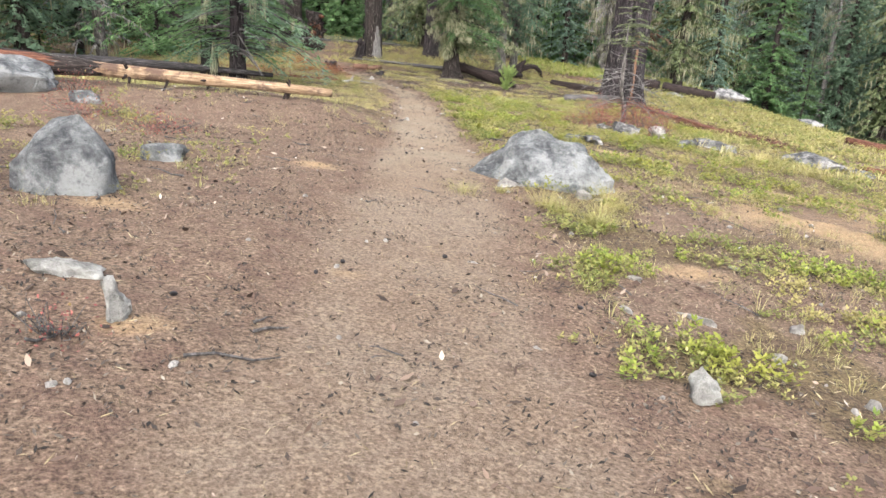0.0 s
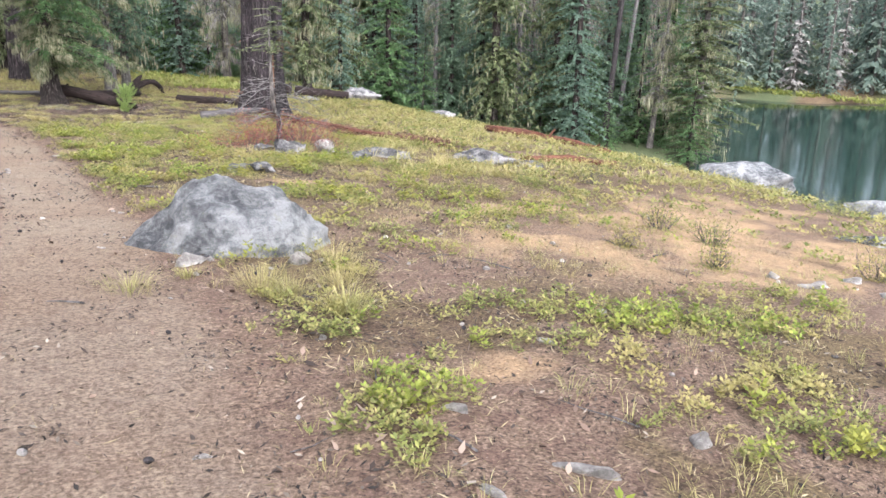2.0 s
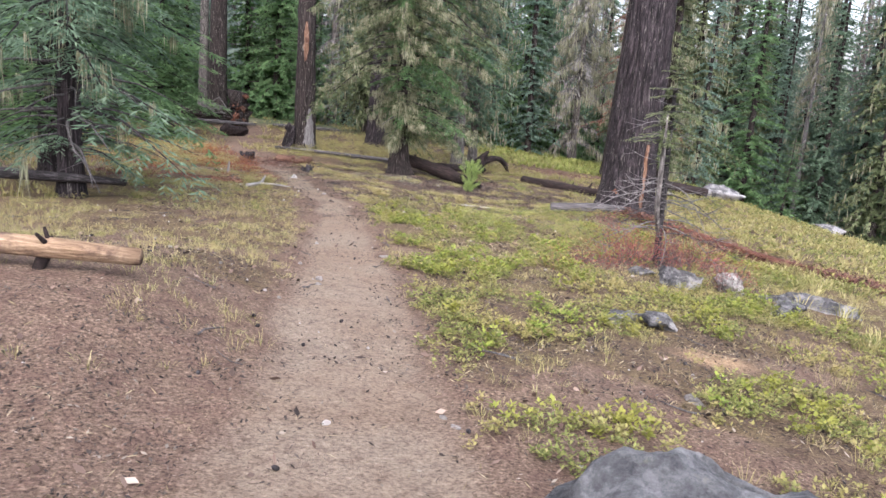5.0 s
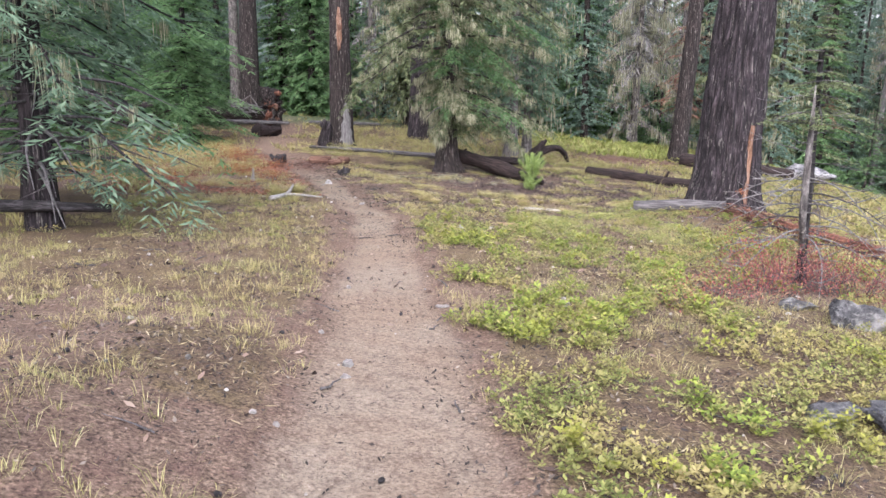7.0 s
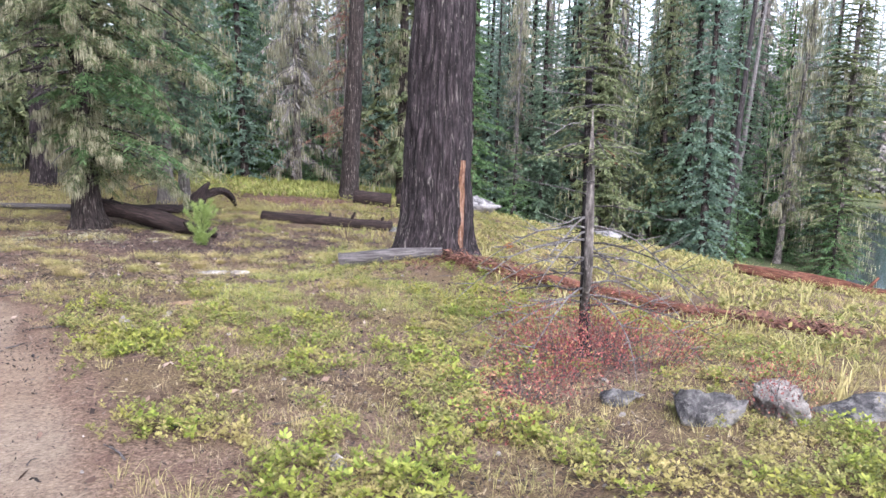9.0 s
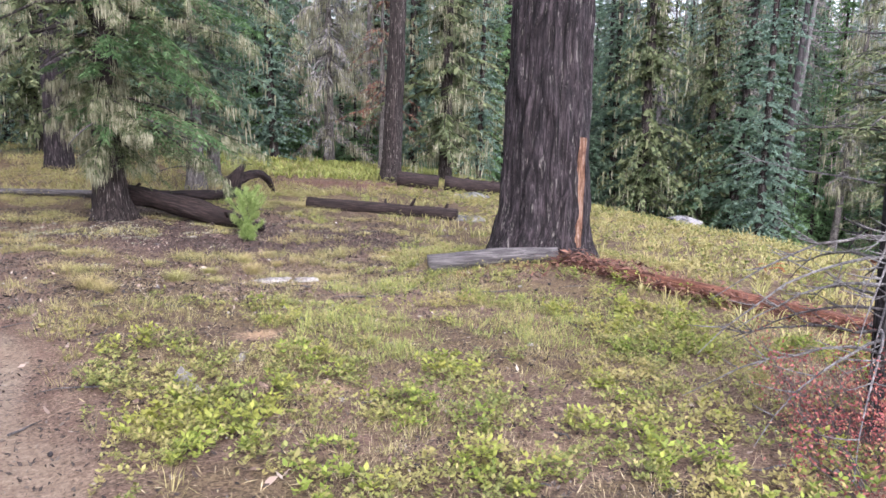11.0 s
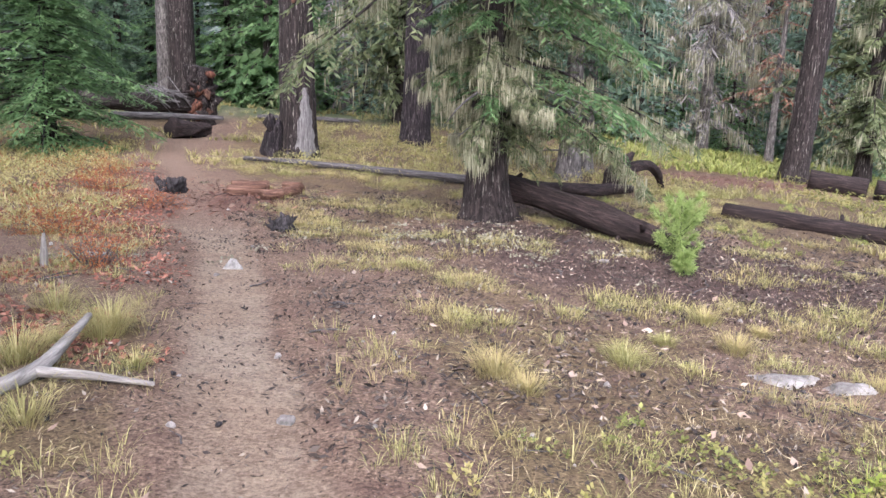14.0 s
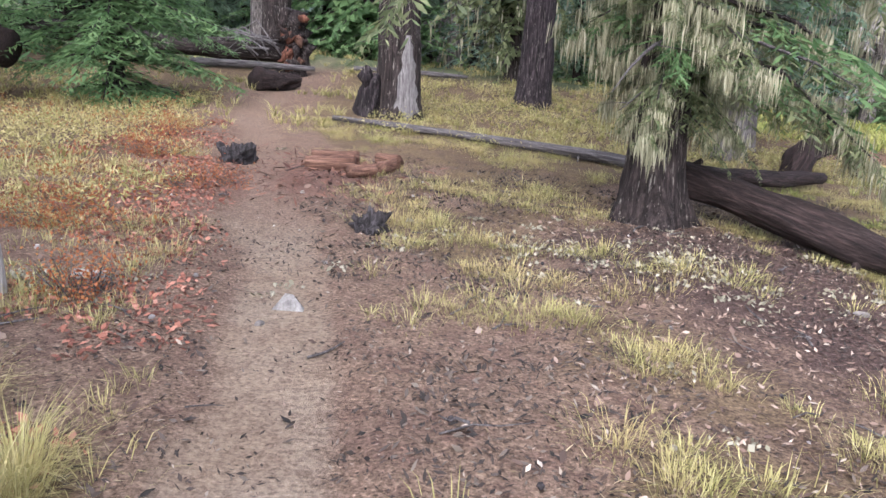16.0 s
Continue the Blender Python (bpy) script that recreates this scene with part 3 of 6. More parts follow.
def covers(x, y):
    """How much of each kind of cover lies on the ground: trail, turf, tan soil, dark bark litter, red rotten wood."""
    d = np.abs(x - trail_mid(y) - 0.5 * (fbm(x, y, 0.9, 21) - 0.5)) / (trail_half(y) * (0.85 + 0.4 * fbm(x, y, 1.4, 22)))
    trail = 1 - smooth(d, 0.6, 1.3)
    off = x - trail_mid(y)
    n = fbm(x, y, 1.3, 31)
    right = smooth(off - verge(y), 0.0, 0.6)
    turf = right * smooth(n + 0.12 * smooth(y, 8, 14), 0.42, 0.6)
    turf = np.maximum(turf, smooth(-off, 0.35, 0.8) * smooth(y, 9.5, 13) * (1 - smooth(y, 23, 25)) * smooth(n, 0.3, 0.5))
    turf = np.maximum(turf, smooth(-off, 0.9, 2.0) * smooth(y, 24, 28) * smooth(n, 0.35, 0.55))
    turf = np.maximum(turf, smooth(y, 29, 32) * smooth(np.abs(off), 0.6, 1.2))
    tan = right * np.maximum(1.15 * bell(x, y, 6.1, 8.9, 3.5, 2.4) * (0.55 + 0.7 * smooth(fbm(x, y, 0.7, 33), 0.35, 0.6)), 0.7 * bell(x, y, 9.3, 11.0, 3.5, 2.0) * (0.6 + 0.6 * smooth(fbm(x, y, 0.7, 33), 0.35, 0.6)))
    for cx, cy, r in ((1.89, 5.64, 0.4), (1.8, 5.6, 0.4), (-1.26, 7.6, 0.35), (-0.55, 4.46, 0.2), (1.6, 17.5, 0.32), (-2.2, 5.1, 0.4), (-1.3, 3.2, 0.3), (0.8, 18.8, 0.3), (1.5, 22.7, 0.35), (2.5, 12.2, 0.5), (0.7, 20.3, 0.28)):
        tan = np.maximum(tan, 0.78 * bell(x, y, cx, cy, r, 0.75 * r) * (0.75 + 0.5 * n))
    dark = 1.1 * bell(x, y, 1.8, 26.0, 2.6, 2.1) * smooth(off, 0.9, 1.7) + 0.8 * bell(x, y, 0.3, 27.4, 1.6, 1.0)
    dark = dark + 0.75 * bell(x, y, 3.5, 17.2, 1.0) + 0.6 * bell(x, y, -3.4, 6.0, 1.8, 4.0) * smooth(n, 0.4, 0.6)
    s = 0.75 * x + 0.66 * y
    wood = smooth(np.hypot(x, y - 15), 24, 30) * (1 - bell(x, y, 7.0, 41.0, 5.0, 3.5)) * (1 - smooth(s, SHORE - 3.5, SHORE - 0.5) * (1 - smooth(s, SHORE + 1.8, SHORE + 2.4)))
    red = 0.9 * bell(x, y, -3.4, 29.6, 0.9, 1.3) + 0.9 * bell(x, y, 5.0, 22.0, 1.0, 0.7) + 1.1 * bell(x, y, 6.0, 36.4, 3.2, 1.3) + 0.5 * bell(x, y, -4.0, 27.5, 1.2, 2.6)
    line = np.abs((x - 5.0) * 0.87 - (22.2 - y) * 0.42) / 0.97
    red = np.maximum(red, 0.9 * np.exp(-(line / 0.4) ** 2) * smooth(y, 17.2, 18.0) * (1 - smooth(y, 22.3, 22.8)))
    red = np.maximum(red, 0.45 * bell(x, y, -4.2, 9.5, 2.0, 3.0) * smooth(n, 0.4, 0.6))
    turf = np.maximum(turf, smooth(s, SHORE - 3.5, SHORE - 0.5) * (1 - smooth(s, SHORE + 1.8, SHORE + 2.4)))
    turf = turf * (1 - 0.8 * np.clip(dark + red + tan, 0, 1))
    return [np.clip(c, 0, 1) for c in (trail * (1 - 0.5 * smooth(y, 25.8, 27.5)) * (0.62 + 0.38 * smooth(y, 5, 11)), turf, tan, dark, np.maximum(red, 0.6 * trail * smooth(y, 25.8, 27.5)), wood)]


def build_ground():
    xs = spread(-5.0, 7.0, 0.075, -420, 420)
    ys = spread(0.2, 33.0, 0.075, -260, 620)
    X, Y = np.meshgrid(xs, ys, indexing="ij")
    x, y = X.ravel(), Y.ravel()
    v = np.stack([x, y, ground_z(x, y)], 1)
    nx, ny = len(xs), len(ys)
    i, j = np.meshgrid(np.arange(nx - 1), np.arange(ny - 1), indexing="ij")
    f = np.stack([i * ny + j, (i + 1) * ny + j, (i + 1) * ny + j + 1, i * ny + j + 1], -1).reshape(-1, 4)
    c = covers(x, y)
    on = (np.maximum(c[0], c[4] * (np.abs(x - trail_mid(y)) < trail_half(y)))[f].mean(1) > 0.5) & (v[f[:, 0], 1] > -6) & (v[f[:, 0], 1] < 40)
    for name, sel, label in (("trail", on, "bare trodden grey-brown earth footpath with needles"), ("ground", ~on, "forest floor of brown needle litter, turf and tan soil")):
        ff = f[sel]
        used = np.unique(ff)
        back_to = np.zeros(len(v), np.int32)
        back_to[used] = np.arange(len(used))
        me = np_mesh(name, v[used], back_to[ff], GROUND, True)
        for k, cols in (("cover", c[0:3]), ("cover_two", c[3:6])):
            at = me.attributes.new(k, "FLOAT_COLOR", "POINT")
            at.data.foreach_set("color", np.stack([q[used] for q in cols] + [np.ones(len(used))], 1).astype(np.float32).ravel())
        tagged(new(name, me), label, name, kind="structure")


build_ground()
water = np_mesh("lake", np.array([[14.0, -90, LAKE], [260, -90, LAKE], [260, 200, LAKE], [14, 200, LAKE]]), np.array([[0, 1, 2, 3]]), WATER)
tagged(new("water", water), "calm dark green lake with faint ripples", "lake", kind="structure")


# ---- rocks ----
def rock(name, x, y, size, seed, label, material=STONE, turn=0.0, cuts=12, fine=3, lift=0.0, lumps=0.08, corners=()):
    """An angular stone: a hull round a few corners, split fine and roughened."""
    bm = bmesh.new()
    g = np.random.default_rng(seed)
    pts = list(corners)
    for k in range(0 if corners else cuts):
        d = unit(g.normal(0, 1, 3))
        d[2] = abs(d[2]) if k % 3 else -abs(d[2])
        pts.append(tuple(d * g.uniform(0.82, 1.0)))
    for p in pts:
        bm.verts.new(p)
    hull = bmesh.ops.convex_hull(bm, input=bm.verts)
    bmesh.ops.delete(bm, geom=[v for v in bm.verts if not v.link_faces], context="VERTS")
    for k in range(fine):
        bmesh.ops.subdivide_edges(bm, edges=bm.edges[:], cuts=1, use_grid_fill=True)
        if k == 1:
            bmesh.ops.smooth_vert(bm, verts=bm.verts[:], factor=0.28, use_axis_x=True, use_axis_y=True, use_axis_z=True)
    bmesh.ops.triangulate(bm, faces=bm.faces[:])
    bm.normal_update()
    off = Vector((seed * 3.1, seed * 1.7, 0))
    move = [v.normal * (noise.fractal(v.co * 1.7 + off, 0.9, 2.2, 6) * lumps * 1.6 - abs(noise.noise(v.co * 4.5 + off)) * lumps * 0.9) for v in bm.verts]
    for v, m in zip(bm.verts, move):
        v.co += m
    if not corners:
        for i in (0, 1):
            long = max(v.co[i] for v in bm.verts) - min(v.co[i] for v in bm.verts)
            for v in bm.verts:
                v.co[i] *= 0.95 * size[i] / long
        for v in bm.verts:
            v.co.z *= size[2]
    top = max(v.co.z for v in bm.verts)
    for v in bm.verts:
        v.co.z += size[2] - top
    me = bpy.data.meshes.new(name)
    bm.to_mesh(me)
    bm.free()
    me.polygons.foreach_set("use_smooth", np.ones(len(me.polygons), bool))
    me.materials.append(material)
    ob = new(name, me)
    ob.matrix_world = pose(x, y, gz(x, y) - 0.02 + lift, 0, 0, turn)
    return tagged(ob, label, "boulder" if max(size) > 0.5 else "rock")


rock("boulder", 1.06, 8.70, (1.56, 1.25, 0.57), 4, "large weathered grey boulder with pale lichen streaks beside the trail", BOULDER, -22, fine=4, lumps=0.075,
     corners=((-1.05, 0.0, -0.12), (-0.62, -0.5, -0.15), (0.05, -0.64, -0.2), (0.58, -0.5, -0.2), (0.8, 0.0, -0.2), (0.6, 0.5, -0.2), (0, 0.62, -0.2), (-0.55, 0.45, -0.2), (-0.30, -0.36, 0.25),
              (0.02, -0.58, 0.1), (0.52, -0.42, 0.12), (0.40, -0.30, 0.36), (0.70, 0.1, 0.17), (-0.22, -0.02, 0.56), (-0.05, 0.12, 0.58), (0.22, -0.12, 0.5), (0.36, 0.2, 0.42), (0.48, -0.15, 0.33), (-0.42, 0.2, 0.34)))
rock("boulder", -2.66, 5.45, (0.84, 0.72, 0.55), 12, "angular pale grey boulder standing on brown litter", BOULDER, 20, lumps=0.03,
     corners=((-0.42, 0, -0.15), (-0.2, -0.34, -0.15), (0.25, -0.34, -0.15), (0.42, 0.05, -0.15), (0.2, 0.35, -0.15), (-0.25, 0.33, -0.15), (-0.33, -0.1, 0.26), (-0.12, -0.26, 0.36), (0.3, -0.2, 0.3), (0.34, 0.1, 0.28), (0.12, -0.04, 0.55), (-0.05, 0.1, 0.52), (0.16, 0.2, 0.44)))
rock("rock", -2.50, 6.95, (0.46, 0.36, 0.17), 21, "low grey rock half sunk in litter", BOULDER, 10)
rock("boulder", -5.75, 10.45, (1.3, 0.9, 0.5), 23, "sloping grey boulder below a fallen log", BOULDER, 15)
rock("rock", -4.5, 10.0, (0.5, 0.4, 0.17), 24, "small grey rock among red leaves", BOULDER)
rock("rock", -1.88, 3.66, (0.40, 0.20, 0.09), 25, "flat pale grey stone sunk in the ground", PALE_STONE, 18, lumps=0.14)
rock("rock", -1.41, 3.24, (0.13, 0.09, 0.23), 26, "upright pale sliver of stone", PALE_STONE, 30, cuts=7, lumps=0.16)
rock("rock", 1.27, 3.45, (0.21, 0.20, 0.16), 27, "rounded pale grey stone at the shrub edge", PALE_STONE, 40, lumps=0.1)
for k, (x, y, w, d, h, s) in enumerate(((2.2, 4.62, 0.15, 0.11, 0.07, 30), (1.88, 4.08, 0.15, 0.09, 0.05, 31), (1.1, 4.5, 0.16, 0.07, 0.045, 32), (1.56, 4.55, 0.30, 0.10, 0.06, 33), (0.52, 3.76, 0.07, 0.05, 0.03, 34),
                                        (2.2, 3.65, 0.10, 0.08, 0.06, 35), (-1.37, 2.58, 0.06, 0.05, 0.035, 36), (-1.78, 3.17, 0.07, 0.05, 0.04, 37), (1.36, 7.92, 0.20, 0.15, 0.12, 38), (0.62, 8.05, 0.24, 0.17, 0.11, 39),
                                        (1.55, 7.98, 0.11, 0.09, 0.05, 40), (0.76, 8.12, 0.10, 0.07, 0.06, 41), (1.12, 7.78, 0.07, 0.05, 0.04, 42), (0.31, 10.1, 0.10, 0.06, 0.03, 43), (-0.18, 15.1, 0.14, 0.10, 0.05, 44),
                                        (-0.71, 13.3, 0.11, 0.08, 0.04, 45), (-0.74, 13.5, 0.10, 0.07, 0.05, 46), (0.06, 8.75, 0.10, 0.07, 0.03, 47), (0.81, 15.35, 0.12, 0.10, 0.10, 48), (0.06, 18.95, 0.12, 0.10, 0.08, 49),
                                        (0.45, 19.62, 0.16, 0.10, 0.06, 50), (0.05, 19.22, 0.18, 0.13, 0.12, 51), (0.15, 22.66, 0.07, 0.06, 0.06, 52), (5.6, 6.9, 0.25, 0.15, 0.05, 53), (6.4, 7.1, 0.3, 0.2, 0.06, 54),
                                        (3.9, 9.2, 0.12, 0.1, 0.06, 55), (1.9, 11.0, 0.2, 0.1, 0.05, 56), (-1.5, 21.9, 0.1, 0.08, 0.06, 57), (0.9, 26.2, 0.12, 0.05, 0.05, 58), (3.0, 6.4, 0.12, 0.09, 0.05, 59), (5.75, 6.95, 0.3, 0.16, 0.05, 83), (5.45, 7.2, 0.22, 0.14, 0.06, 84), (6.25, 6.6, 0.34, 0.2, 0.05, 85), (2.25, 5.9, 0.14, 0.08, 0.04, 86), (1.3, 5.2, 0.13, 0.09, 0.05, 87), (0.2, 5.1, 0.09, 0.06, 0.03, 88))):
    tagged(rock("stone", x, y, (w, d, h), s, "small pale stone lying on the ground", STONE, s * 37 % 180, cuts=12, fine=2), group="loose stones")
rock("rock", 3.37, 15.55, (0.55, 0.45, 0.27), 61, "grey rock among green shrubs", BLUESTONE, 20, cuts=8, lumps=0.13)
rock("rock", 3.05, 16.0, (0.4, 0.3, 0.14), 65, "grey rock beside a red shrub", BLUESTONE, 20, cuts=8, lumps=0.13)
rock("rock", 4.0, 15.55, (0.45, 0.40, 0.28), 62, "pale grey rock behind a red shrub", STONE, 60, cuts=8, lumps=0.13)
rock("boulder", 4.85, 15.3, (1.25, 0.6, 0.22), 63, "long low grey rock in the turf", BLUESTONE, -35, cuts=16, lumps=0.1, lift=-0.06)
rock("rock", 4.3, 14.6, (0.55, 0.4, 0.18), 64, "grey rock in low green shrubs", BLUESTONE, 10, cuts=8, lumps=0.13)
rock("rock", 1.95, 13.15, (0.45, 0.28, 0.13), 66, "low grey rock in low green shrubs", BLUESTONE, 10, cuts=8, lumps=0.13)
rock("rock", 2.3, 13.05, (0.32, 0.36, 0.15), 67, "grey rock in low green shrubs", BLUESTONE, 50, cuts=8, lumps=0.13)
rock("boulder", 6.95, 15.15, (1.45, 0.9, 0.33), 68, "low blue-grey boulder in the turf", BLUESTONE, -30, cuts=16, lumps=0.1, lift=-0.06)
rock("rock", 7.6, 14.9, (0.6, 0.45, 0.2), 69, "blue-grey rock in the turf", BLUESTONE, -30, cuts=16, lumps=0.1, lift=-0.06)
rock("boulder", 17.9, 19.2, (2.9, 1.5, 1.0), 70, "long pale grey boulder on the lake shore", BOULDER, -40)
rock("boulder", 20.6, 17.2, (1.8, 1.2, 0.9), 71, "pale boulder at the water's edge", BOULDER, -30)
rock("rock", 9.3, 8.8, (1.5, 0.6, 0.22), 72, "low grey rock slab in tan soil", BLUESTONE, -35, cuts=16, lumps=0.1, lift=-0.06)
rock("boulder", 12.0, 36.4, (2.3, 1.4, 0.55), 73, "broad pale grey boulder at the crest", BLUESTONE, -15)
rock("boulder", 9.0, 34.0, (1.2, 0.9, 0.2), 74, "flat pale rock in the turf", BLUESTONE, -15)
rock("rock", 1.35, 23.15, (0.58, 0.36, 0.08), 75, "flat pale grey slab in the ground", STONE, 10)
rock("rock", 1.68, 23.0, (0.46, 0.32, 0.07), 76, "flat pale grey slab in the ground", STONE, 40)
rock("boulder", 6.3, 28.6, (0.9, 0.7, 0.12), 77, "flat pale rock beside a log", BLUESTONE, 10)
rock("rock", -2.52, 25.17, (0.21, 0.12, 0.11), 78, "pale wedge-shaped stone on the trail", PALE_STONE, 5, lumps=0.01,
     corners=((-0.13, -0.05, -0.03), (0.13, -0.06, -0.03), (0.1, 0.07, -0.03), (-0.1, 0.07, -0.03), (-0.02, 0.0, 0.11), (0.03, 0.01, 0.1), (0.08, -0.03, 0.04)))
rock("boulder", 13.2, 30.5, (1.2, 0.8, 0.3), 79, "pale rock on the grassy crest", BLUESTONE, 30)


# ---- fallen wood ----
def log(name, points, radii, material, label, seed=0, sides=18, rough=0.16, stubs=0, stub_material=None, end_label=""):
    """A fallen trunk along points; its own z axis runs along it, so that the grain does too."""
    p = np.asarray(points, float)
    t = np.linspace(0, 1, len(p))
    s = np.linspace(0, 1, max(14, 3 * len(p)))
    q = np.stack([np.interp(s, t, p[:, k]) for k in range(3)], 1)
    if len(p) > 2:
        for it in range(2):
            q[1:-1] = 0.25 * q[:-2] + 0.5 * q[1:-1] + 0.25 * q[2:]
    r = np.interp(s, t, radii)
    m = Matrix.Translation(q[0]) @ Vector(q[-1] - q[0]).to_track_quat("Z", "Y").to_matrix().to_4x4()
    inv = np.array(m.inverted())
    ql = q @ inv[:3, :3].T + inv[:3, 3]
    ob = new(name, limb_mesh(name, [tube(ql, r, sides, rough, seed, 0.3)], material))
    ob.matrix_world = m
    tagged(ob, label, "log")
    g = np.random.default_rng(seed + 100)
    for k in range(stubs):
        i = g.integers(1, len(ql) - 1)
        a = g.uniform(0, 2 * np.pi)
        d = unit(np.array([math.cos(a), math.sin(a), g.normal(0.2, 0.3)]))
        L = g.uniform(0.6, 1.6) * r[i]
        piece("stub", limb_mesh("stub", [tube(ql[i] + d * (np.array([0.5, 0.9, 1.0]) * r[i] + np.array([0, 0.4, 1.0]) * L)[:, None], r[i] * np.array([0.3, 0.24, 0.16]), 7, 0.3, k)], stub_material or material), ob)
    return ob


def rest(x, y, up):
    return (x, y, gz(x, y) + up)


pale = log("fallen_log", [(-1.70, 11.47, -0.03), (-3.7, 11.47, 0.05), (-5.7, 11.5, 0.12), (-8.2, 11.6, 0.18), (-12.5, 11.9, 0.24)], [0.055, 0.085, 0.11, 0.14, 0.17], PALE_WOOD, "long pale barkless fallen log with dark branch stubs", 3, stubs=14, stub_material=DEAD_DARK, rough=0.2)
pale_in = np.array(pale.matrix_world.inverted())
bark_run = np.array([(-4.9, 11.49, 0.085), (-5.3, 11.5, 0.105), (-5.9, 11.51, 0.125), (-6.8, 11.54, 0.15), (-8.2, 11.6, 0.18), (-10.0, 11.72, 0.21), (-12.4, 11.9, 0.24)])
piece("bark", limb_mesh("bark", [tube(bark_run @ pale_in[:3, :3].T + pale_in[:3, 3], [0.09, 0.13, 0.155, 0.17, 0.18, 0.19, 0.2], 28, 0.45, 6)], BARK_BROWN), pale, "dark red-brown bark still on the thick end")
piece("rotten_patch", limb_mesh("rotten_patch", [tube((bark_run[1:5] + np.array([0, -0.08, 0.03])) @ pale_in[:3, :3].T + pale_in[:3, 3], [0.04, 0.1, 0.11, 0.05], 14, 0.8, 8)], RED_WOOD), pale, "red rotten wood where the bark has split")
piece("prop", limb_mesh("prop", [tube(np.array([[-0.02, -0.02, 0.62], [0.02, -0.14, 0.66], [0.03, -0.3, 0.7]]), [0.05, 0.04, 0.03], 8, 0.3, 8)], DEAD_DARK), pale, "dark broken branch that props the log")
piece("branch", limb_mesh("branch", [tube(np.array([[0, 0, 3.6], [0.04, 0.2, 3.66], [0.02, 0.38, 3.62]]), [0.02, 0.014, 0.006], 6, 0.2, 9)], DEAD_GREY), pale, "thin grey upright dead branch")
log("fallen_log", [rest(0.02, 28.95, 0.42), rest(0.7, 28.45, 0.30), rest(1.4, 27.55, 0.18), rest(2.0, 26.75, 0.06)], [0.15, 0.17, 0.15, 0.05], DEAD_DARK, "dark weathered log leaning against a mossy tree", 6, stubs=5, rough=0.4, sides=28)
log("fallen_log", [rest(0.7, 30.6, 0.2), rest(1.7, 31.2, 0.15), rest(2.6, 32.0, 0.14)], [0.11, 0.1, 0.08], DEAD_DARK, "dark rotting branch lying on litter", 7, rough=0.4)
log("root", [rest(2.45, 32.6, 0.0), rest(2.5, 32.6, 0.3), rest(2.62, 32.65, 0.55), rest(2.78, 32.7, 0.72)], [0.2, 0.17, 0.1, 0.03], DEAD_DARK, "gnarled dark upright root stump", 8, rough=0.7)
log("root", [rest(2.5, 32.6, 0.3), rest(2.85, 32.8, 0.48), rest(3.2, 33.1, 0.46), rest(3.45, 33.3, 0.26), rest(3.55, 33.35, 0.0)], [0.12, 0.11, 0.09, 0.07, 0.04], DEAD_DARK, "arched dark dead root", 9, rough=0.5)
log("fallen_log", [rest(3.6, 30.3, 0.08), rest(4.8, 29.4, 0.09), rest(6.1, 28.5, 0.1)], [0.12, 0.14, 0.13], DEAD_DARK, "dark log lying on the turf", 10, stubs=4)
log("fallen_log", [rest(7.9, 36.7, 0.2), rest(9.0, 36.2, 0.2)], [0.24, 0.24], DEAD_DARK, "thick dark log near a slender tree", 11)
log("fallen_log", [rest(9.15, 36.1, 0.2), rest(11.2, 35.2, 0.2)], [0.23, 0.2], DEAD_DARK, "thick dark log beside a pale boulder", 12, stubs=3)
log("fallen_log", [rest(3.1, 22.72, 0.1), rest(3.8, 22.5, 0.1), rest(4.5, 22.2, 0.09)], [0.125, 0.10, 0.09], DEAD_GREY, "short smooth grey weathered log beside a big tree", 13)
log("rotten_log", [rest(4.4, 22.3, 0.02), rest(5.2, 21.1, 0.05), rest(5.85, 19.6, 0.05), rest(6.6, 18.4, 0.04), rest(7.3, 17.5, 0.0)], [0.07, 0.10, 0.11, 0.08, 0.05], RED_WOOD, "long crumbling red rotten log in the turf", 14, rough=0.5, sides=20)
log("rotten_log", [rest(8.1, 15.9, 0.03), rest(9.2, 15.8, 0.06), rest(10.4, 15.9, 0.02)], [0.06, 0.1, 0.06], RED_WOOD, "short red rotten log in the turf", 15, rough=0.7)
log("rotten_log", [rest(11.5, 23.6, 0.06), rest(11.9, 22.0, 0.07), rest(12.2, 20.6, 0.07), rest(12.6, 19.0, 0.05)], [0.1, 0.15, 0.12, 0.07], RED_WOOD, "long dark red log along the bank", 16, rough=0.65, stubs=6)
log("fallen_log", [rest(12.9, 17.6, 0.05), rest(14.2, 17.5, 0.06), rest(15.2, 17.2, 0.05)], [0.06, 0.05, 0.025], WHITE_WOOD, "bleached driftwood log near the shore", 17)
log("fallen_log", [rest(-4.3, 33.7, 0.08), rest(-2.2, 32.9, 0.09), rest(-0.2, 32.0, 0.1), rest(1.0, 31.3, 0.1)], [0.04, 0.06, 0.07, 0.07], DEAD_GREY, "thin brown log lying across the turf", 18, stubs=5, rough=0.5)
for x, y, a, L, s in ((-3.45, 30.25, 12, 0.55, 1), (-3.4, 29.8, 5, 0.55, 2), (-2.85, 30.4, -20, 0.3, 3), (-3.0, 29.5, 40, 0.3, 4), (-2.8, 29.9, 70, 0.25, 5)):
    dx, dy = L / 2 * math.cos(radians(a)), L / 2 * math.sin(radians(a))
    log("log_piece", [rest(x - dx, y - dy, 0.06), rest(x + dx, y + dy, 0.07)], [0.075, 0.085], ORANGE_WOOD, "short orange rotten log piece beside the trail", 18 + s, rough=0.7)
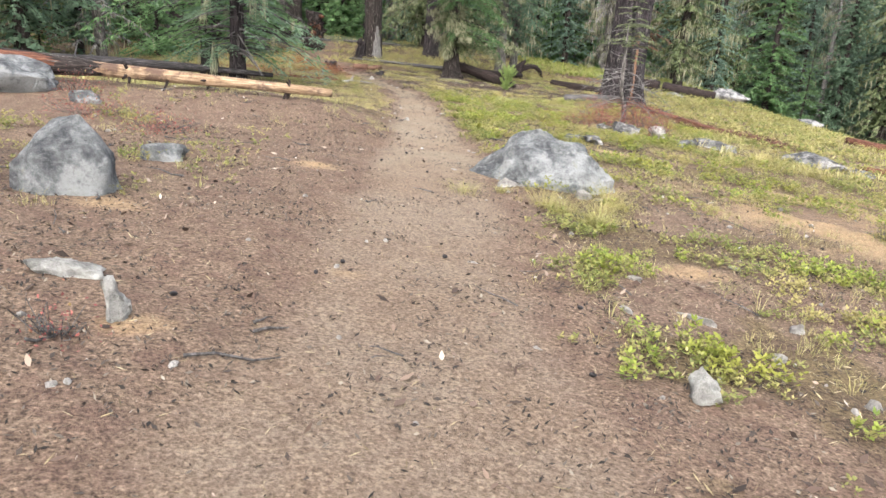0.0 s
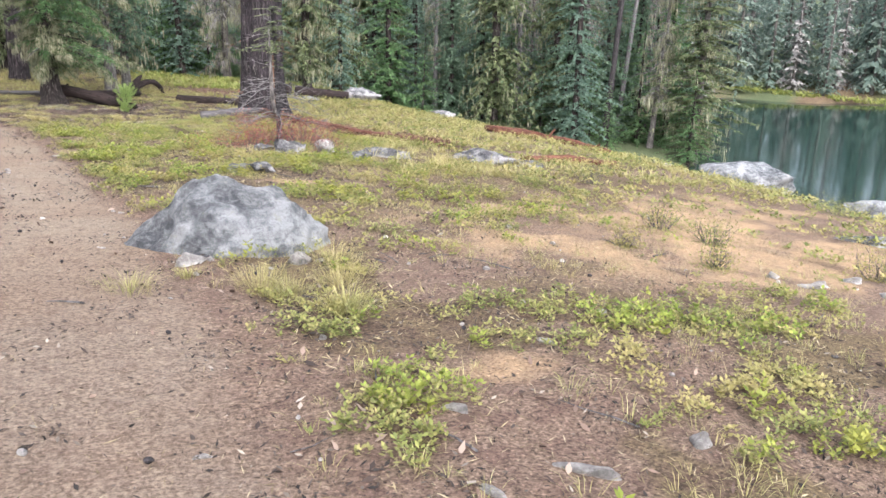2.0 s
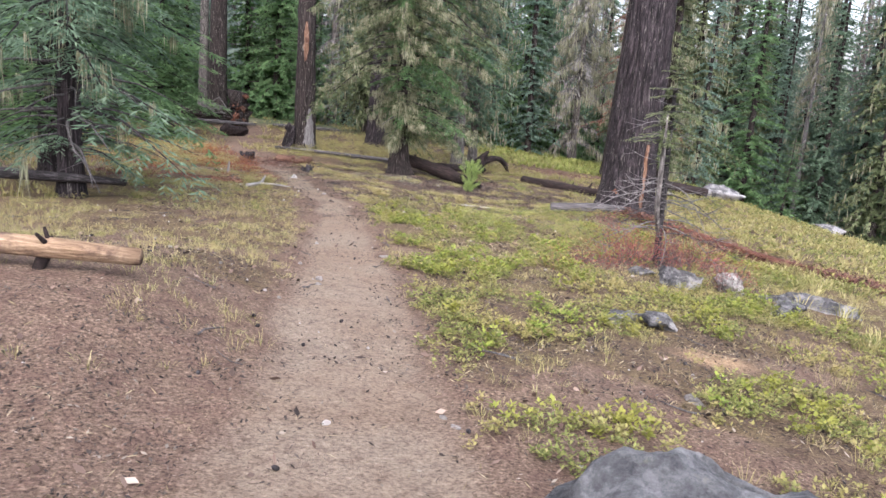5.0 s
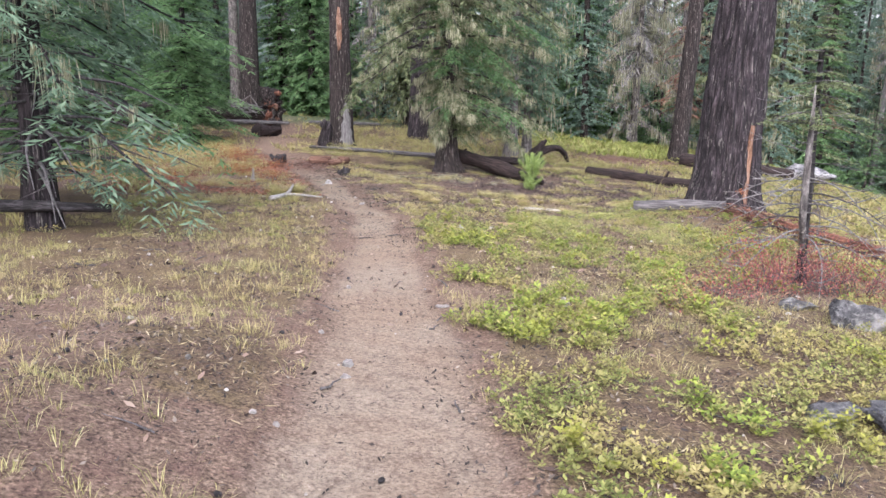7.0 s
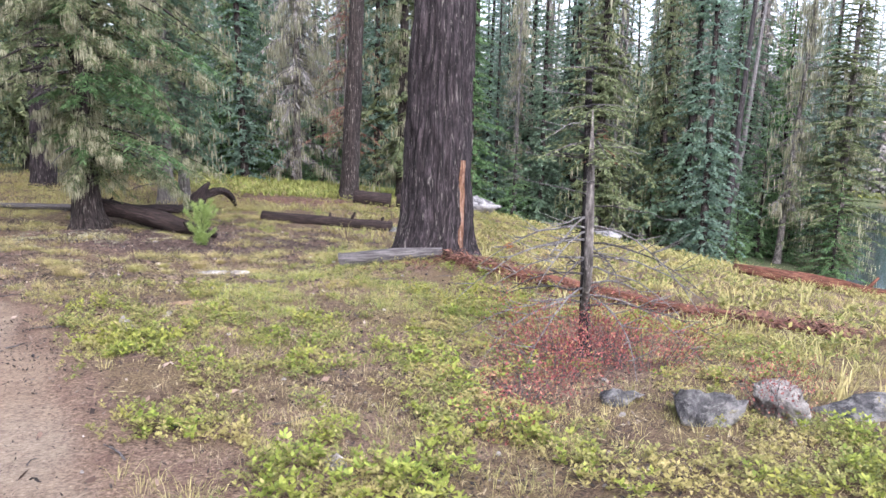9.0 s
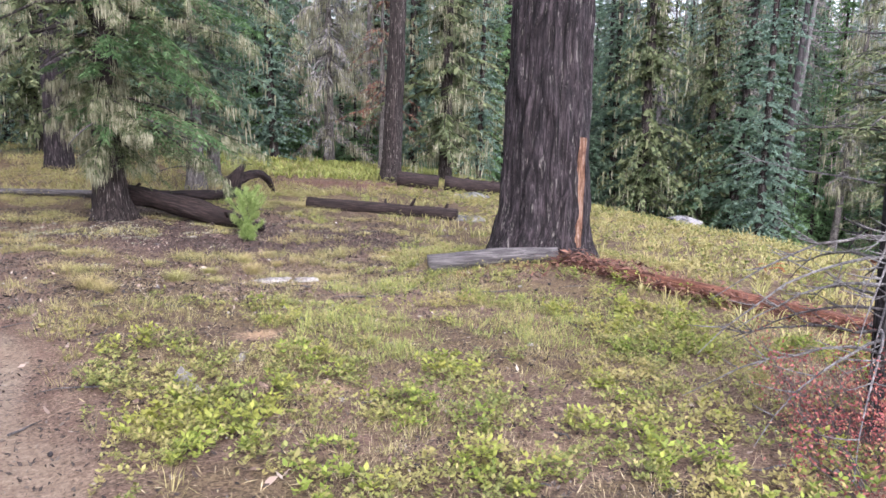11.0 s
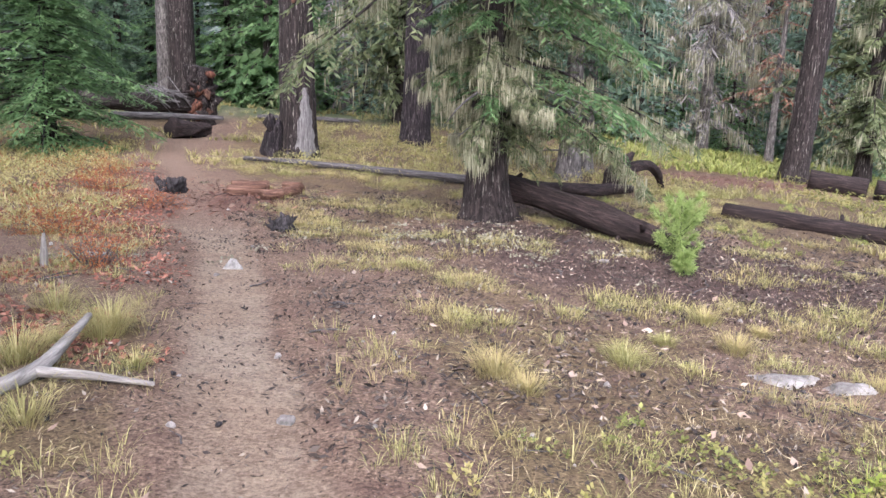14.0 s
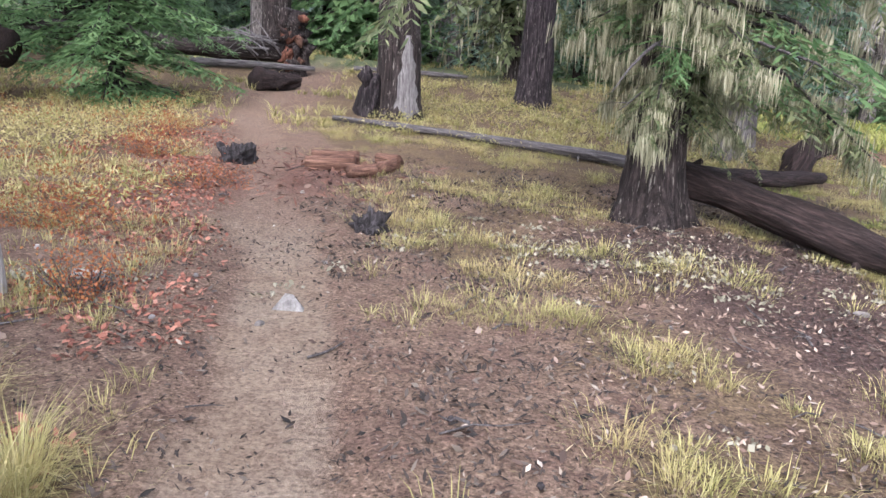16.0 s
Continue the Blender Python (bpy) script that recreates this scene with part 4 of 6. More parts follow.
for x, y, size, seed, label in ((-2.45, 27.15, (0.42, 0.36, 0.26), 81, "charred black broken stump"), (-4.5, 29.75, (0.55, 0.4, 0.3), 82, "dark decayed stump with grey lichen")):
    tagged(rock("charred_stump" if seed == 81 else "decayed_stump", x, y, size, seed, label, CHAR, 20, cuts=16, fine=4, lumps=0.32, lift=-0.05), category="stump")
def root_plate(x, y):
    """The torn-up end of a fallen tree: a ragged core, splintered slabs and broken roots round it."""
    ob = tree_top("root_plate", x, y, "torn red-brown root end of a fallen tree", "root plate")
    ob.scale = (1.3, 1.3, 1.3)
    g = np.random.default_rng(30)
    zz = np.linspace(-0.1, 1.15, 12)
    piece("core", limb_mesh("core", [tube(np.stack([0.05 * np.sin(5 * zz), 0 * zz, zz], 1), 0.2 * (1 + 0.5 * g.normal(0, 0.5, 12)), 30, 1.1, 31, 0.14)], BARK_BROWN), ob, "dark crumbling root wood")
    for k in range(34):
        a = g.uniform(0, 2 * np.pi)
        L = g.uniform(0.12, 0.34)
        d = unit(np.array([math.cos(a), g.uniform(-0.9, -0.1), math.sin(a)]))
        b = np.array([g.uniform(-0.1, 0.14), -0.12, g.uniform(0.15, 1.0)])
        q = b + d * (np.array([0.0, 0.5, 1.0]) * L)[:, None] + g.normal(0, 0.03, (3, 3))
        piece("splinter", limb_mesh("splinter", [tube(q, np.array([0.09, 0.07, 0.015]) * g.uniform(0.5, 1.1), 6, 0.9, 60 + k, 0.1)], (ORANGE_WOOD, RED_WOOD, BARK_BROWN, DEAD_DARK)[k % 4]), ob)
    for k in range(12):
        q = np.array([[-0.3, -0.2, 0.45], [-0.75, -0.3, 0.7], [-1.2, -0.3, 0.5]]) + g.normal(0, 0.17, (3, 3))
        piece("twig", limb_mesh("twig", [tube(q, [0.018, 0.012, 0.004], 5, 0.2, k)], SILVER_WOOD), ob)


root_plate(-6.8, 40.1)
log("fallen_log", [rest(-7.0, 40.2, 0.5), rest(-9.5, 39.9, 0.5), rest(-14, 39.3, 0.5)], [0.24, 0.22, 0.2], BARK_BROWN, "thick fallen trunk with upturned roots", 31, stubs=6, sides=20, rough=0.4)
log("fallen_log", [rest(-6.05, 38.0, 0.14), rest(-6.4, 37.6, 0.17), rest(-6.75, 37.2, 0.18)], [0.1, 0.2, 0.22], DEAD_DARK, "short dark broken log beside the trail", 32, rough=0.9, sides=26)
log("fallen_log", [rest(-5.75, 38.1, 0.42), rest(-7.0, 38.0, 0.44), rest(-8.3, 37.8, 0.42)], [0.05, 0.08, 0.09], DEAD_GREY, "thin grey log on top of a dark log", 33)
log("fallen_log", [rest(-5.6, 41.3, 0.1), rest(-4.2, 41.6, 0.12), rest(-2.8, 41.8, 0.1)], [0.06, 0.07, 0.05], DEAD_GREY, "grey log lying behind the trees", 34, rough=0.4, stubs=3)
log("fallen_log", [rest(-9.5, 33.5, 0.9), rest(-14.0, 34.5, 1.3)], [0.3, 0.36], DEAD_DARK, "dark trunk lying behind a young fir", 35)
log("fallen_log", [rest(-4.0, 18.1, 0.25), rest(-6.0, 17.2, 0.35), rest(-9.0, 16.8, 0.4)], [0.05, 0.09, 0.11], CHAR, "dark dead branch under a fir", 36)
log("branch", [rest(-2.95, 21.72, 0.05), rest(-2.78, 22.25, 0.05), rest(-2.82, 22.95, 0.16)], [0.045, 0.038, 0.02], WHITE_WOOD, "bleached forked branch beside the trail", 37, 10)
log("branch", [rest(-2.80, 22.22, 0.05), rest(-2.5, 22.18, 0.04), rest(-2.18, 22.12, 0.03)], [0.03, 0.024, 0.012], WHITE_WOOD, "bleached straight stick beside the trail", 38, 9)

log("wood_sliver", [rest(-3.98, 24.88, -0.03), rest(-3.97, 24.88, 0.12), rest(-3.96, 24.88, 0.27)], [0.035, 0.032, 0.012], WHITE_WOOD, "upright pale sliver of broken wood", 39, 9, 0.3)
log("wood_sliver", [rest(-3.8, 25.27, 0.02), rest(-3.6, 25.3, 0.025)], [0.035, 0.03], WHITE_WOOD, "small pale piece of broken wood", 40, 9, 0.35)


# ---- single trees ----
def scar(tree, x, y, w, h, z, material, out, seed=0, label=""):
    """A strip of bare wood lying against the trunk, facing the way out."""
    d = unit(np.array([out[0], out[1], 0.0]))
    s = np.array([-d[1], d[0], 0.0])
    n = 16
    t = np.linspace(0, 1, n)
    g = np.random.default_rng(seed)
    wid = w * (1 - 0.85 * t ** 1.6) * g.uniform(0.82, 1.1, n)
    if z > 1:
        wid = w * np.sin(np.pi * (0.04 + 0.92 * t)) ** 0.7 * g.uniform(0.8, 1.2, n)
    c = np.array([x, y, z]) + np.stack([0 * t, 0 * t, h * t], 1) + s * (g.normal(0, 0.04, n) * w)[:, None]
    v = np.concatenate([c - s * (wid / 2)[:, None] - d * 0.06, c + d * 0.03, c + s * (wid / 2)[:, None] - d * 0.06])
    i = np.arange(n - 1)
    f = np.concatenate([np.stack([i, n + i, n + i + 1, i + 1], 1), np.stack([n + i, 2 * n + i, 2 * n + i + 1, n + i + 1], 1)])
    return piece("scar", np_mesh("scar", v, f, material, True), tree, label)


big = conifer("fir_tree", 4.66, 22.85, 27, 0.52, "massive old fir with dark furrowed bark", 1, bark=BARK_DARK, h0=8.5, count=80, reach=4.2, twigs=12, lean=(0.03, 0.03), flare=0.3, sides=150, rings=140, furrow=0.075, slim=0.22)
scar(big, 0.195, -0.545, 0.11, 1.45, 0.02, SCAR, (0.336, -0.943), 2, "strip of bare orange sapwood")
tree_a = conifer("fir_tree", -3.5, 35.2, 26, 0.36, "tall fir with dark scaly bark and a bare pale patch", 2, bark=BARK_BROWN, h0=7, count=70, reach=3.6, twigs=12, lean=(-0.02, 0), flare=0.25, sides=60, rings=100, furrow=0.04, slim=0.22)
scar(tree_a, 0.20, -0.385, 0.46, 1.45, -0.05, SILVER_WOOD, (0.45, -0.89), 3, "bare grey wood patch")
scar(tree_a, -0.06, -0.365, 0.2, 1.3, 3.0, SCAR, (-0.2, -0.95), 4, "bare orange wood patch")
piece("burl", limb_mesh("burl", [tube(np.array([[-0.42, -0.22, -0.2], [-0.52, -0.25, 0.1], [-0.46, -0.24, 0.42], [-0.4, -0.22, 0.62], [-0.36, -0.2, 0.74]]), [0.2, 0.2, 0.14, 0.12, 0.03], 20, 1.0, 4, 0.16),
                                  tube(np.array([[-0.5, -0.3, 0.5], [-0.56, -0.3, 0.68], [-0.5, -0.3, 0.86]]), [0.06, 0.1, 0.04], 14, 0.9, 7, 0.12)], BARK_DARK), tree_a, "charred black burl")
conifer("fir_tree", -1.15, 38.6, 25, 0.34, "tall fir with a dark trunk", 3, bark=BARK_DARK, h0=6, count=70, reach=3.4, twigs=12, sides=48, rings=80, furrow=0.04, slim=0.22)
conifer("fir_tree", -9.0, 46.0, 27, 0.46, "tall fir with grey-brown bark behind the fallen logs", 4, bark=BARK_BROWN, h0=7, count=70, reach=3.6, twigs=12, sides=40, slim=0.22)
conifer("fir_tree", -9.9, 47.0, 22, 0.25, "slender grey fir beside a thicker trunk", 5, bark=BARK_GREY, h0=7, count=60, reach=2.6, twigs=10, sides=20, slim=0.22)
conifer("fir_tree", 8.2, 38.1, 24, 0.31, "slender leaning fir with red-brown bark", 6, bark=BARK_BROWN, h0=8, count=60, reach=2.8, twigs=10, lean=(0.035, 0), sides=40, rings=70, furrow=0.03, slim=0.22)
bearded = conifer("spruce_tree", -0.12, 28.55, 14, 0.25, "bearded spruce draped in pale hanging lichen", 7, FIR_OLIVE, BARK_BROWN, 1.25, 230, 2.5, 0.03, 0.42, 14, 6, (0, 0), 0.22, 0.009, 56000, (0.05, 0.34), 0.0125, hang=0.6, flare=0.65, sides=32, rings=60, furrow=0.035, dead=8, side=(0.25, 2.6), twig=0.36, bunch=40, bare=0.03, drape=0.45, loose=1.0, taper=2.2, cap=0.13)
low_spray, low_stems, low_pts = fronds(72, 0.95, 2.6, 95, 1.35, -0.05, 0.55, 11, 5, (0, 0), 0.22, 0.009, 0.6, 0.7, bare=0.05, loose=1.0, side=(0.2, 3.0), cap=0.12)
piece("low_crown", np_mesh("low_crown", *low_spray, FIR_OLIVE), bearded, "low drooping olive sprays")["kind"] = "stuff"
piece("low_lichen", np_mesh("low_lichen", *veils(73, low_pts, 15000, 0.05, 0.26, 0.0115, 34, 0.07), LICHEN), bearded, "pale hanging lichen strands")["kind"] = "stuff"
piece("low_branches", limb_mesh("low_branches", low_stems, BARK_BROWN), bearded, "thin brown low branches")["kind"] = "stuff"
piece("green_crown", np_mesh("green_crown", *fronds(71, 1.5, 7.0, 70, 2.3, 0.05, 0.35, 13, 6, (0, 0), 0.22, 0.009, 2.0, 0.5, bare=0.3, loose=1.0, side=(0.1, 8.0), cap=0.13)[0], FIR_BRIGHT), bearded, "fresh green outer sprays")["kind"] = "stuff"
conifer("spruce_tree", 1.85, 33.9, 13, 0.19, "grey-barked spruce with hanging lichen", 8, FIR, BARK_GREY, 1.5, 160, 2.2, 0.05, 0.4, 11, 2, slim=0.24, lichen=7000, strand=(0.06, 0.4), wide=0.012, bunch=22, hang=0.4, flare=0.5, sides=20, dead=14)
conifer("spruce_tree", 2.5, 35.6, 11, 0.16, "grey-barked spruce with drooping branches", 9, FIR, BARK_GREY, 1.3, 110, 2.0, 0.05, 0.4, 10, 1, slim=0.25, lichen=900, hang=0.4, flare=0.4, sides=16)
conifer("fir_tree", -4.75, 18.0, 13, 0.17, "blue-green fir with dead lower twigs", 10, FIR, BARK_DARK, 0.45, 190, 2.3, 0.05, 0.34, 12, 6, slim=0.17, least=0.009, cap=0.17, lichen=2400, strand=(0.1, 0.7), wide=0.014, bunch=24, hang=0.25, dead=40, sides=16)
conifer("fir_tree", -6.2, 20.8, 15, 0.2, "dense green fir behind a fallen log", 11, FIR_BRIGHT, BARK_DARK, 0.5, 170, 2.6, 0.05, 0.34, 12, 3, slim=0.2, hang=0.25, cap=0.22, sides=14)
conifer("fir_tree", -8.3, 34.6, 9, 0.14, "young dense bright green fir", 12, FIR_BRIGHT, BARK_DARK, 0.15, 230, 2.3, 0.1, 0.32, 13, 4, slim=0.19, least=0.012, hang=0.25, bare=0.05, cap=0.24, taper=1.0, sides=12)
conifer("fir_tree", -4.9, 44.5, 7, 0.1, "young light green fir among tall trunks", 13, FIR_BRIGHT, BARK_DARK, 0.2, 130, 1.9, 0.1, 0.32, 11, 1, slim=0.22, hang=0.2)
conifer("fir_tree", -3.0, 46.5, 6, 0.1, "young fir with flat spreading branches", 14, FIR_BLUE, BARK_DARK, 0.2, 120, 1.8, 0.1, 0.32, 11, 1, slim=0.22)
conifer("spruce_tree", 8.0, 44.5, 14, 0.2, "dead grey spruce draped with lichen", 15, GREY_TWIG, BARK_GREY, 0.6, 170, 2.8, -0.1, 0.5, 11, 1, slim=0.10, lichen=7000, strand=(0.15, 0.9), wide=0.03, bunch=18, hang=0.7, sides=12)
conifer("spruce_tree", 9.6, 43.0, 9, 0.13, "half-dead spruce with rusty needles", 16, RUST_TWIG, BARK_GREY, 1.6, 60, 2.2, -0.05, 0.4, 10, 1, slim=0.13, lichen=400, hang=0.4, sides=10)
conifer("spruce_tree", 30.2, 53.2, 24, 0.2, "dead silver-grey spruce on the wooded point", 17, GREY_TWIG, SILVER_WOOD, 1.5, 240, 2.0, -0.1, 0.5, 9, 1, slim=0.09, hang=0.5, sides=10)
conifer("fir_tree", 30.6, 52.2, 7.5, 0.1, "small blue-green fir on the wooded point", 18, FIR_BLUE, BARK_DARK, 0.2, 170, 1.9, 0.1, 0.3, 10, 1, slim=0.24)
conifer("fir_tree", 33.0, 46.4, 30, 0.22, "thin dark leaning dead trunk on the point", 19, GREY_TWIG, CHAR, 12, 50, 1.2, 0, 0.4, 6, slim=0.15, lean=(0.09, 0.03), sides=12)
conifer("spruce_tree", 33.6, 50.2, 26, 0.34, "tall grey spruce draped with lichen", 20, GREY_TWIG, BARK_BROWN, 5.5, 240, 2.6, -0.1, 0.5, 10, 1, slim=0.12, lichen=2500, strand=(0.3, 1.2), wide=0.035, bunch=10, hang=0.6, sides=12, drape=0.9)
conifer("pine_tree", 37.4, 42.6, 21, 0.3, "lakeside pine with bushy grey-green branches", 21, FIR_OLIVE, BARK_GREY, 1.0, 300, 3.4, 0.1, 0.2, 11, 1, slim=0.3, least=0.05, twig=0.36, lichen=3000, strand=(0.2, 0.8), wide=0.05, bunch=12, hang=0.2, sides=12, dead=14, loose=1.0, dense=1.1, taper=1.6)
conifer("spruce_tree", 35.6, 44.8, 22, 0.2, "pale leaning spruce near the lake", 22, GREY_TWIG, BARK_GREY, 2.0, 190, 1.9, -0.05, 0.4, 11, 1, lean=(0.07, 0.0), slim=0.14, twig=0.34, lichen=4000, strand=(0.3, 1.2), wide=0.05, bunch=14, hang=0.5, loose=1.0, drape=0.9)
conifer("fir_tree", 34.6, 48.0, 20, 0.2, "dark green fir on the lake bank", 23, FIR, BARK_BROWN, 0.3, 220, 2.5, 0.08, 0.3, 11, 1, shards=True, twig=0.34, slim=0.4, hang=0.5, loose=1.3, dense=1.2)
conifer("fir_tree", 28.3, 55.6, 24, 0.24, "tall dark green fir on the wooded point", 24, FIR_BLUE, BARK_BROWN, 0.3, 240, 2.7, 0.08, 0.3, 11, 1, shards=True, twig=0.34, slim=0.4, hang=0.5, loose=1.3, dense=1.2)

conifer("fir_tree", 20.3, 53.4, 22, 0.24, "tall fresh green fir beyond the crest", 25, FIR_BRIGHT, BARK_BROWN, 0.3, 240, 2.7, 0.08, 0.3, 11, 1, shards=True, twig=0.34, slim=0.4, hang=0.5, loose=1.3, dense=1.2)
conifer("spruce_tree", 26.0, 58.2, 23, 0.2, "grey dead spruce with a bare trunk", 26, GREY_TWIG, SILVER_WOOD, 4.0, 150, 1.6, -0.1, 0.5, 9, 1, slim=0.1, hang=0.5, lichen=2500, strand=(0.3, 1.2), wide=0.05, bunch=12, drape=0.9)
conifer("spruce_tree", 10.7, 39.6, 19, 0.22, "olive spruce hung with pale lichen behind a big fir", 27, FIR_OLIVE, BARK_BROWN, 0.8, 250, 2.2, 0.0, 0.42, 11, 1, slim=0.3, hang=0.5, loose=1.2, lichen=5000, strand=(0.15, 0.7), wide=0.03, bunch=16)
conifer("fir_tree", 39.0, 57.4, 25, 0.36, "thick-trunked fir on the wooded point", 28, FIR, BARK_BROWN, 7.0, 170, 3.0, 0.05, 0.35, 11, 1, shards=True, twig=0.34, slim=0.4, hang=0.5, loose=1.3, lichen=5000, strand=(0.4, 1.8), wide=0.07, bunch=16)
conifer("fir_tree", 36.4, 49.6, 27, 0.2, "slim leaning grey trunk on the wooded point", 29, GREY_TWIG, SILVER_WOOD, 10, 60, 1.3, 0, 0.4, 7, slim=0.15, lean=(0.1, 0.0), sides=12)


def snag():
    """A small dying fir: a charred broken stem, a pale living stem beside it, long bare limbs below and a few live tufts above."""
    tree = tree_top("dying_fir", 3.65, 17.33, "small dying fir with charred stem and bare limbs", "conifer")
    g = np.random.default_rng(40)
    piece("trunk", limb_mesh("trunk", [trunk_shape(2.45, 0.046, 0.5, (-0.004, 0.06), 14, 14, 0.3, 3, 0.55)], CHAR), tree, "charred dark broken stem")
    z = np.linspace(0.3, 2.1, 18)
    out = smooth(z, 0.3, 0.85)
    piece("second_stem", limb_mesh("second_stem", [tube(np.stack([-0.17 * out, 0.02 - 0.3 * out + 0.05 * z, z], 1), np.interp(z, [0.3, 0.9, 1.6, 2.1], [0.03, 0.04, 0.03, 0.006]), 10, 0.16, 4)], BARK_GREY), tree, "pale grey second stem")

    def limb(z, az, L, rise, fall, thick=0.011, forks=8):
        d, e = np.array([math.cos(az), math.sin(az), 0.0]), np.array([-math.sin(az), math.cos(az), 0.0])
        s = np.linspace(0, 1, 8)
        q = np.array([-0.03, 0.03 * z, z]) + d * (s * L)[:, None] + e * (0.12 * L * np.sin(2.2 * s + g.uniform(0, 3)) * s)[:, None]
        q[:, 2] += L * (rise * s - fall * s * s) + g.normal(0, 0.006, 8)
        out = [tube(q, thick * np.linspace(1, 0.22, 8), 5, cap=False)]
        for k in range(forks):
            i = g.integers(2, 7)
            w = unit(d * 0.8 + e * g.choice([-0.7, 0.7]) + np.array([0, 0, g.normal(0.1, 0.25)]))
            l2 = L * g.uniform(0.1, 0.3)
            r = np.linspace(0, 1, 4)
            f = q[i] + w * (r * l2)[:, None] + np.array([0, 0, 0.12]) * (l2 * r * r)[:, None]
            out.append(tube(f, thick * np.array([0.45, 0.36, 0.26, 0.12]), 4, cap=False))
        return out

    for k in range(26):
        piece("limb", limb_mesh("limb", limb(0.42 + 0.032 * k + g.uniform(-0.05, 0.05), 2.4 * k + g.normal(0, 0.3), g.uniform(0.7, 1.25), 0.12, g.uniform(0.35, 0.6)), SILVER_WOOD if k % 3 else DEAD_GREY), tree)
    for k in range(12):
        piece("limb", limb_mesh("limb", limb(1.1 + 0.1 * k, 2.4 * k + 0.7 + g.normal(0, 0.3), g.uniform(0.45, 0.95), 0.05, g.uniform(-0.1, 0.25), 0.008, 6), SILVER_WOOD if k % 2 else DEAD_GREY), tree)
    spray, stems, pts = fronds(41, 1.6, 2.9, 54, 0.75, 0.08, 0.22, 10, 3, (0.0, 0.04), 0.2, 0.014, taper=0.8, cap=0.12)
    piece("crown", np_mesh("crown", *spray, FIR_OLIVE), tree, "sparse olive needle tufts")["kind"] = "stuff"
    piece("crown_twigs", limb_mesh("crown_twigs", stems, DEAD_GREY), tree, "thin grey living branches")["kind"] = "stuff"
    spray, stems, pts = fronds(44, 1.3, 1.9, 9, 0.55, 0.0, 0.2, 8, 2, (0.02, 0), 0.2, 0.012)
    piece("low_crown", np_mesh("low_crown", *spray, FIR_OLIVE), tree, "thin olive living sprays")["kind"] = "stuff"
    spray, stems, pts = fronds(42, 1.65, 1.95, 12, 0.26, 0.0, 0.3, 6, 1, (0.04, 0), 0.26, 0.016)
    piece("dead_tuft", np_mesh("dead_tuft", *spray, RUST_TWIG), tree, "tuft of rusty dead needles")["kind"] = "stuff"
    for az, z in ((2.9, 0.95), (2.6, 0.9)):
        p = np.array([0.05 + 0.75 * math.cos(az), 0.75 * math.sin(az), z])
        spray = fronds(45, -0.04, 0.06, 6, 0.09, 0.0, 0.2, 5, 1, (0, 0), 0.25, 0.012)[0]
        piece("leaf_tuft", np_mesh("leaf_tuft", spray[0] + p, spray[1], RUST_LEAF), tree, "caught orange dead leaves")["kind"] = "stuff"


snag()


def pine_sapling(x, y, h, shoots, seed, label):
    """A young pine: upswept shoots set with long soft needles."""
    g = np.random.default_rng(seed)
    ob = tree_top("pine_sapling", x, y, label, "sapling")
    limbs, base, way = [tube(np.array([[0, 0, -0.05], [0.01, 0, 0.5 * h], [0, 0, h]]), [0.012, 0.009, 0.003], 6, cap=False)], [], []
    for k in range(shoots):
        u = k / (shoots - 1)
        az = 2.4 * k + g.normal(0, 0.3)
        L = h * (0.62 - 0.42 * u) * g.uniform(0.6, 1.3)
        d = np.array([math.cos(az), math.sin(az), 0.45 + 0.5 * u])
        q = np.array([0, 0, h * (0.06 + 0.88 * u)]) + d * (np.linspace(0, 1, 5) * L)[:, None] + np.stack([np.zeros(5), np.zeros(5), 0.25 * L * np.linspace(0, 1, 5) ** 2], 1)
        limbs.append(tube(q, np.linspace(0.006, 0.002, 5), 4, cap=False))
        n = 260
        s = g.random(n) ** 0.7
        base.append(np.stack([np.interp(s, np.linspace(0, 1, 5), q[:, c]) for c in range(3)], 1))
        way.append(unit(unit(d) * g.uniform(0.3, 1.1, n)[:, None] + g.normal(0, 0.6, (n, 3))))
    base, way = np.concatenate(base), np.concatenate(way)
    n = len(base)
    piece("stem", limb_mesh("stem", limbs, BARK_BROWN), ob)
    piece("needles", np_mesh("needles", *kites(base, way, unit(np.cross(way, g.normal(0, 1, (n, 3)))), g.uniform(0.05, 0.1, n), g.uniform(0.004, 0.008, n)), PINE_GREEN), ob)["kind"] = "stuff"


pine_sapling(1.72, 26.5, 0.6, 20, 43, "bright green pine sapling in bark litter")
pine_sapling(1.62, 25.95, 0.2, 8, 44, "tiny bright green pine seedling in bark litter")


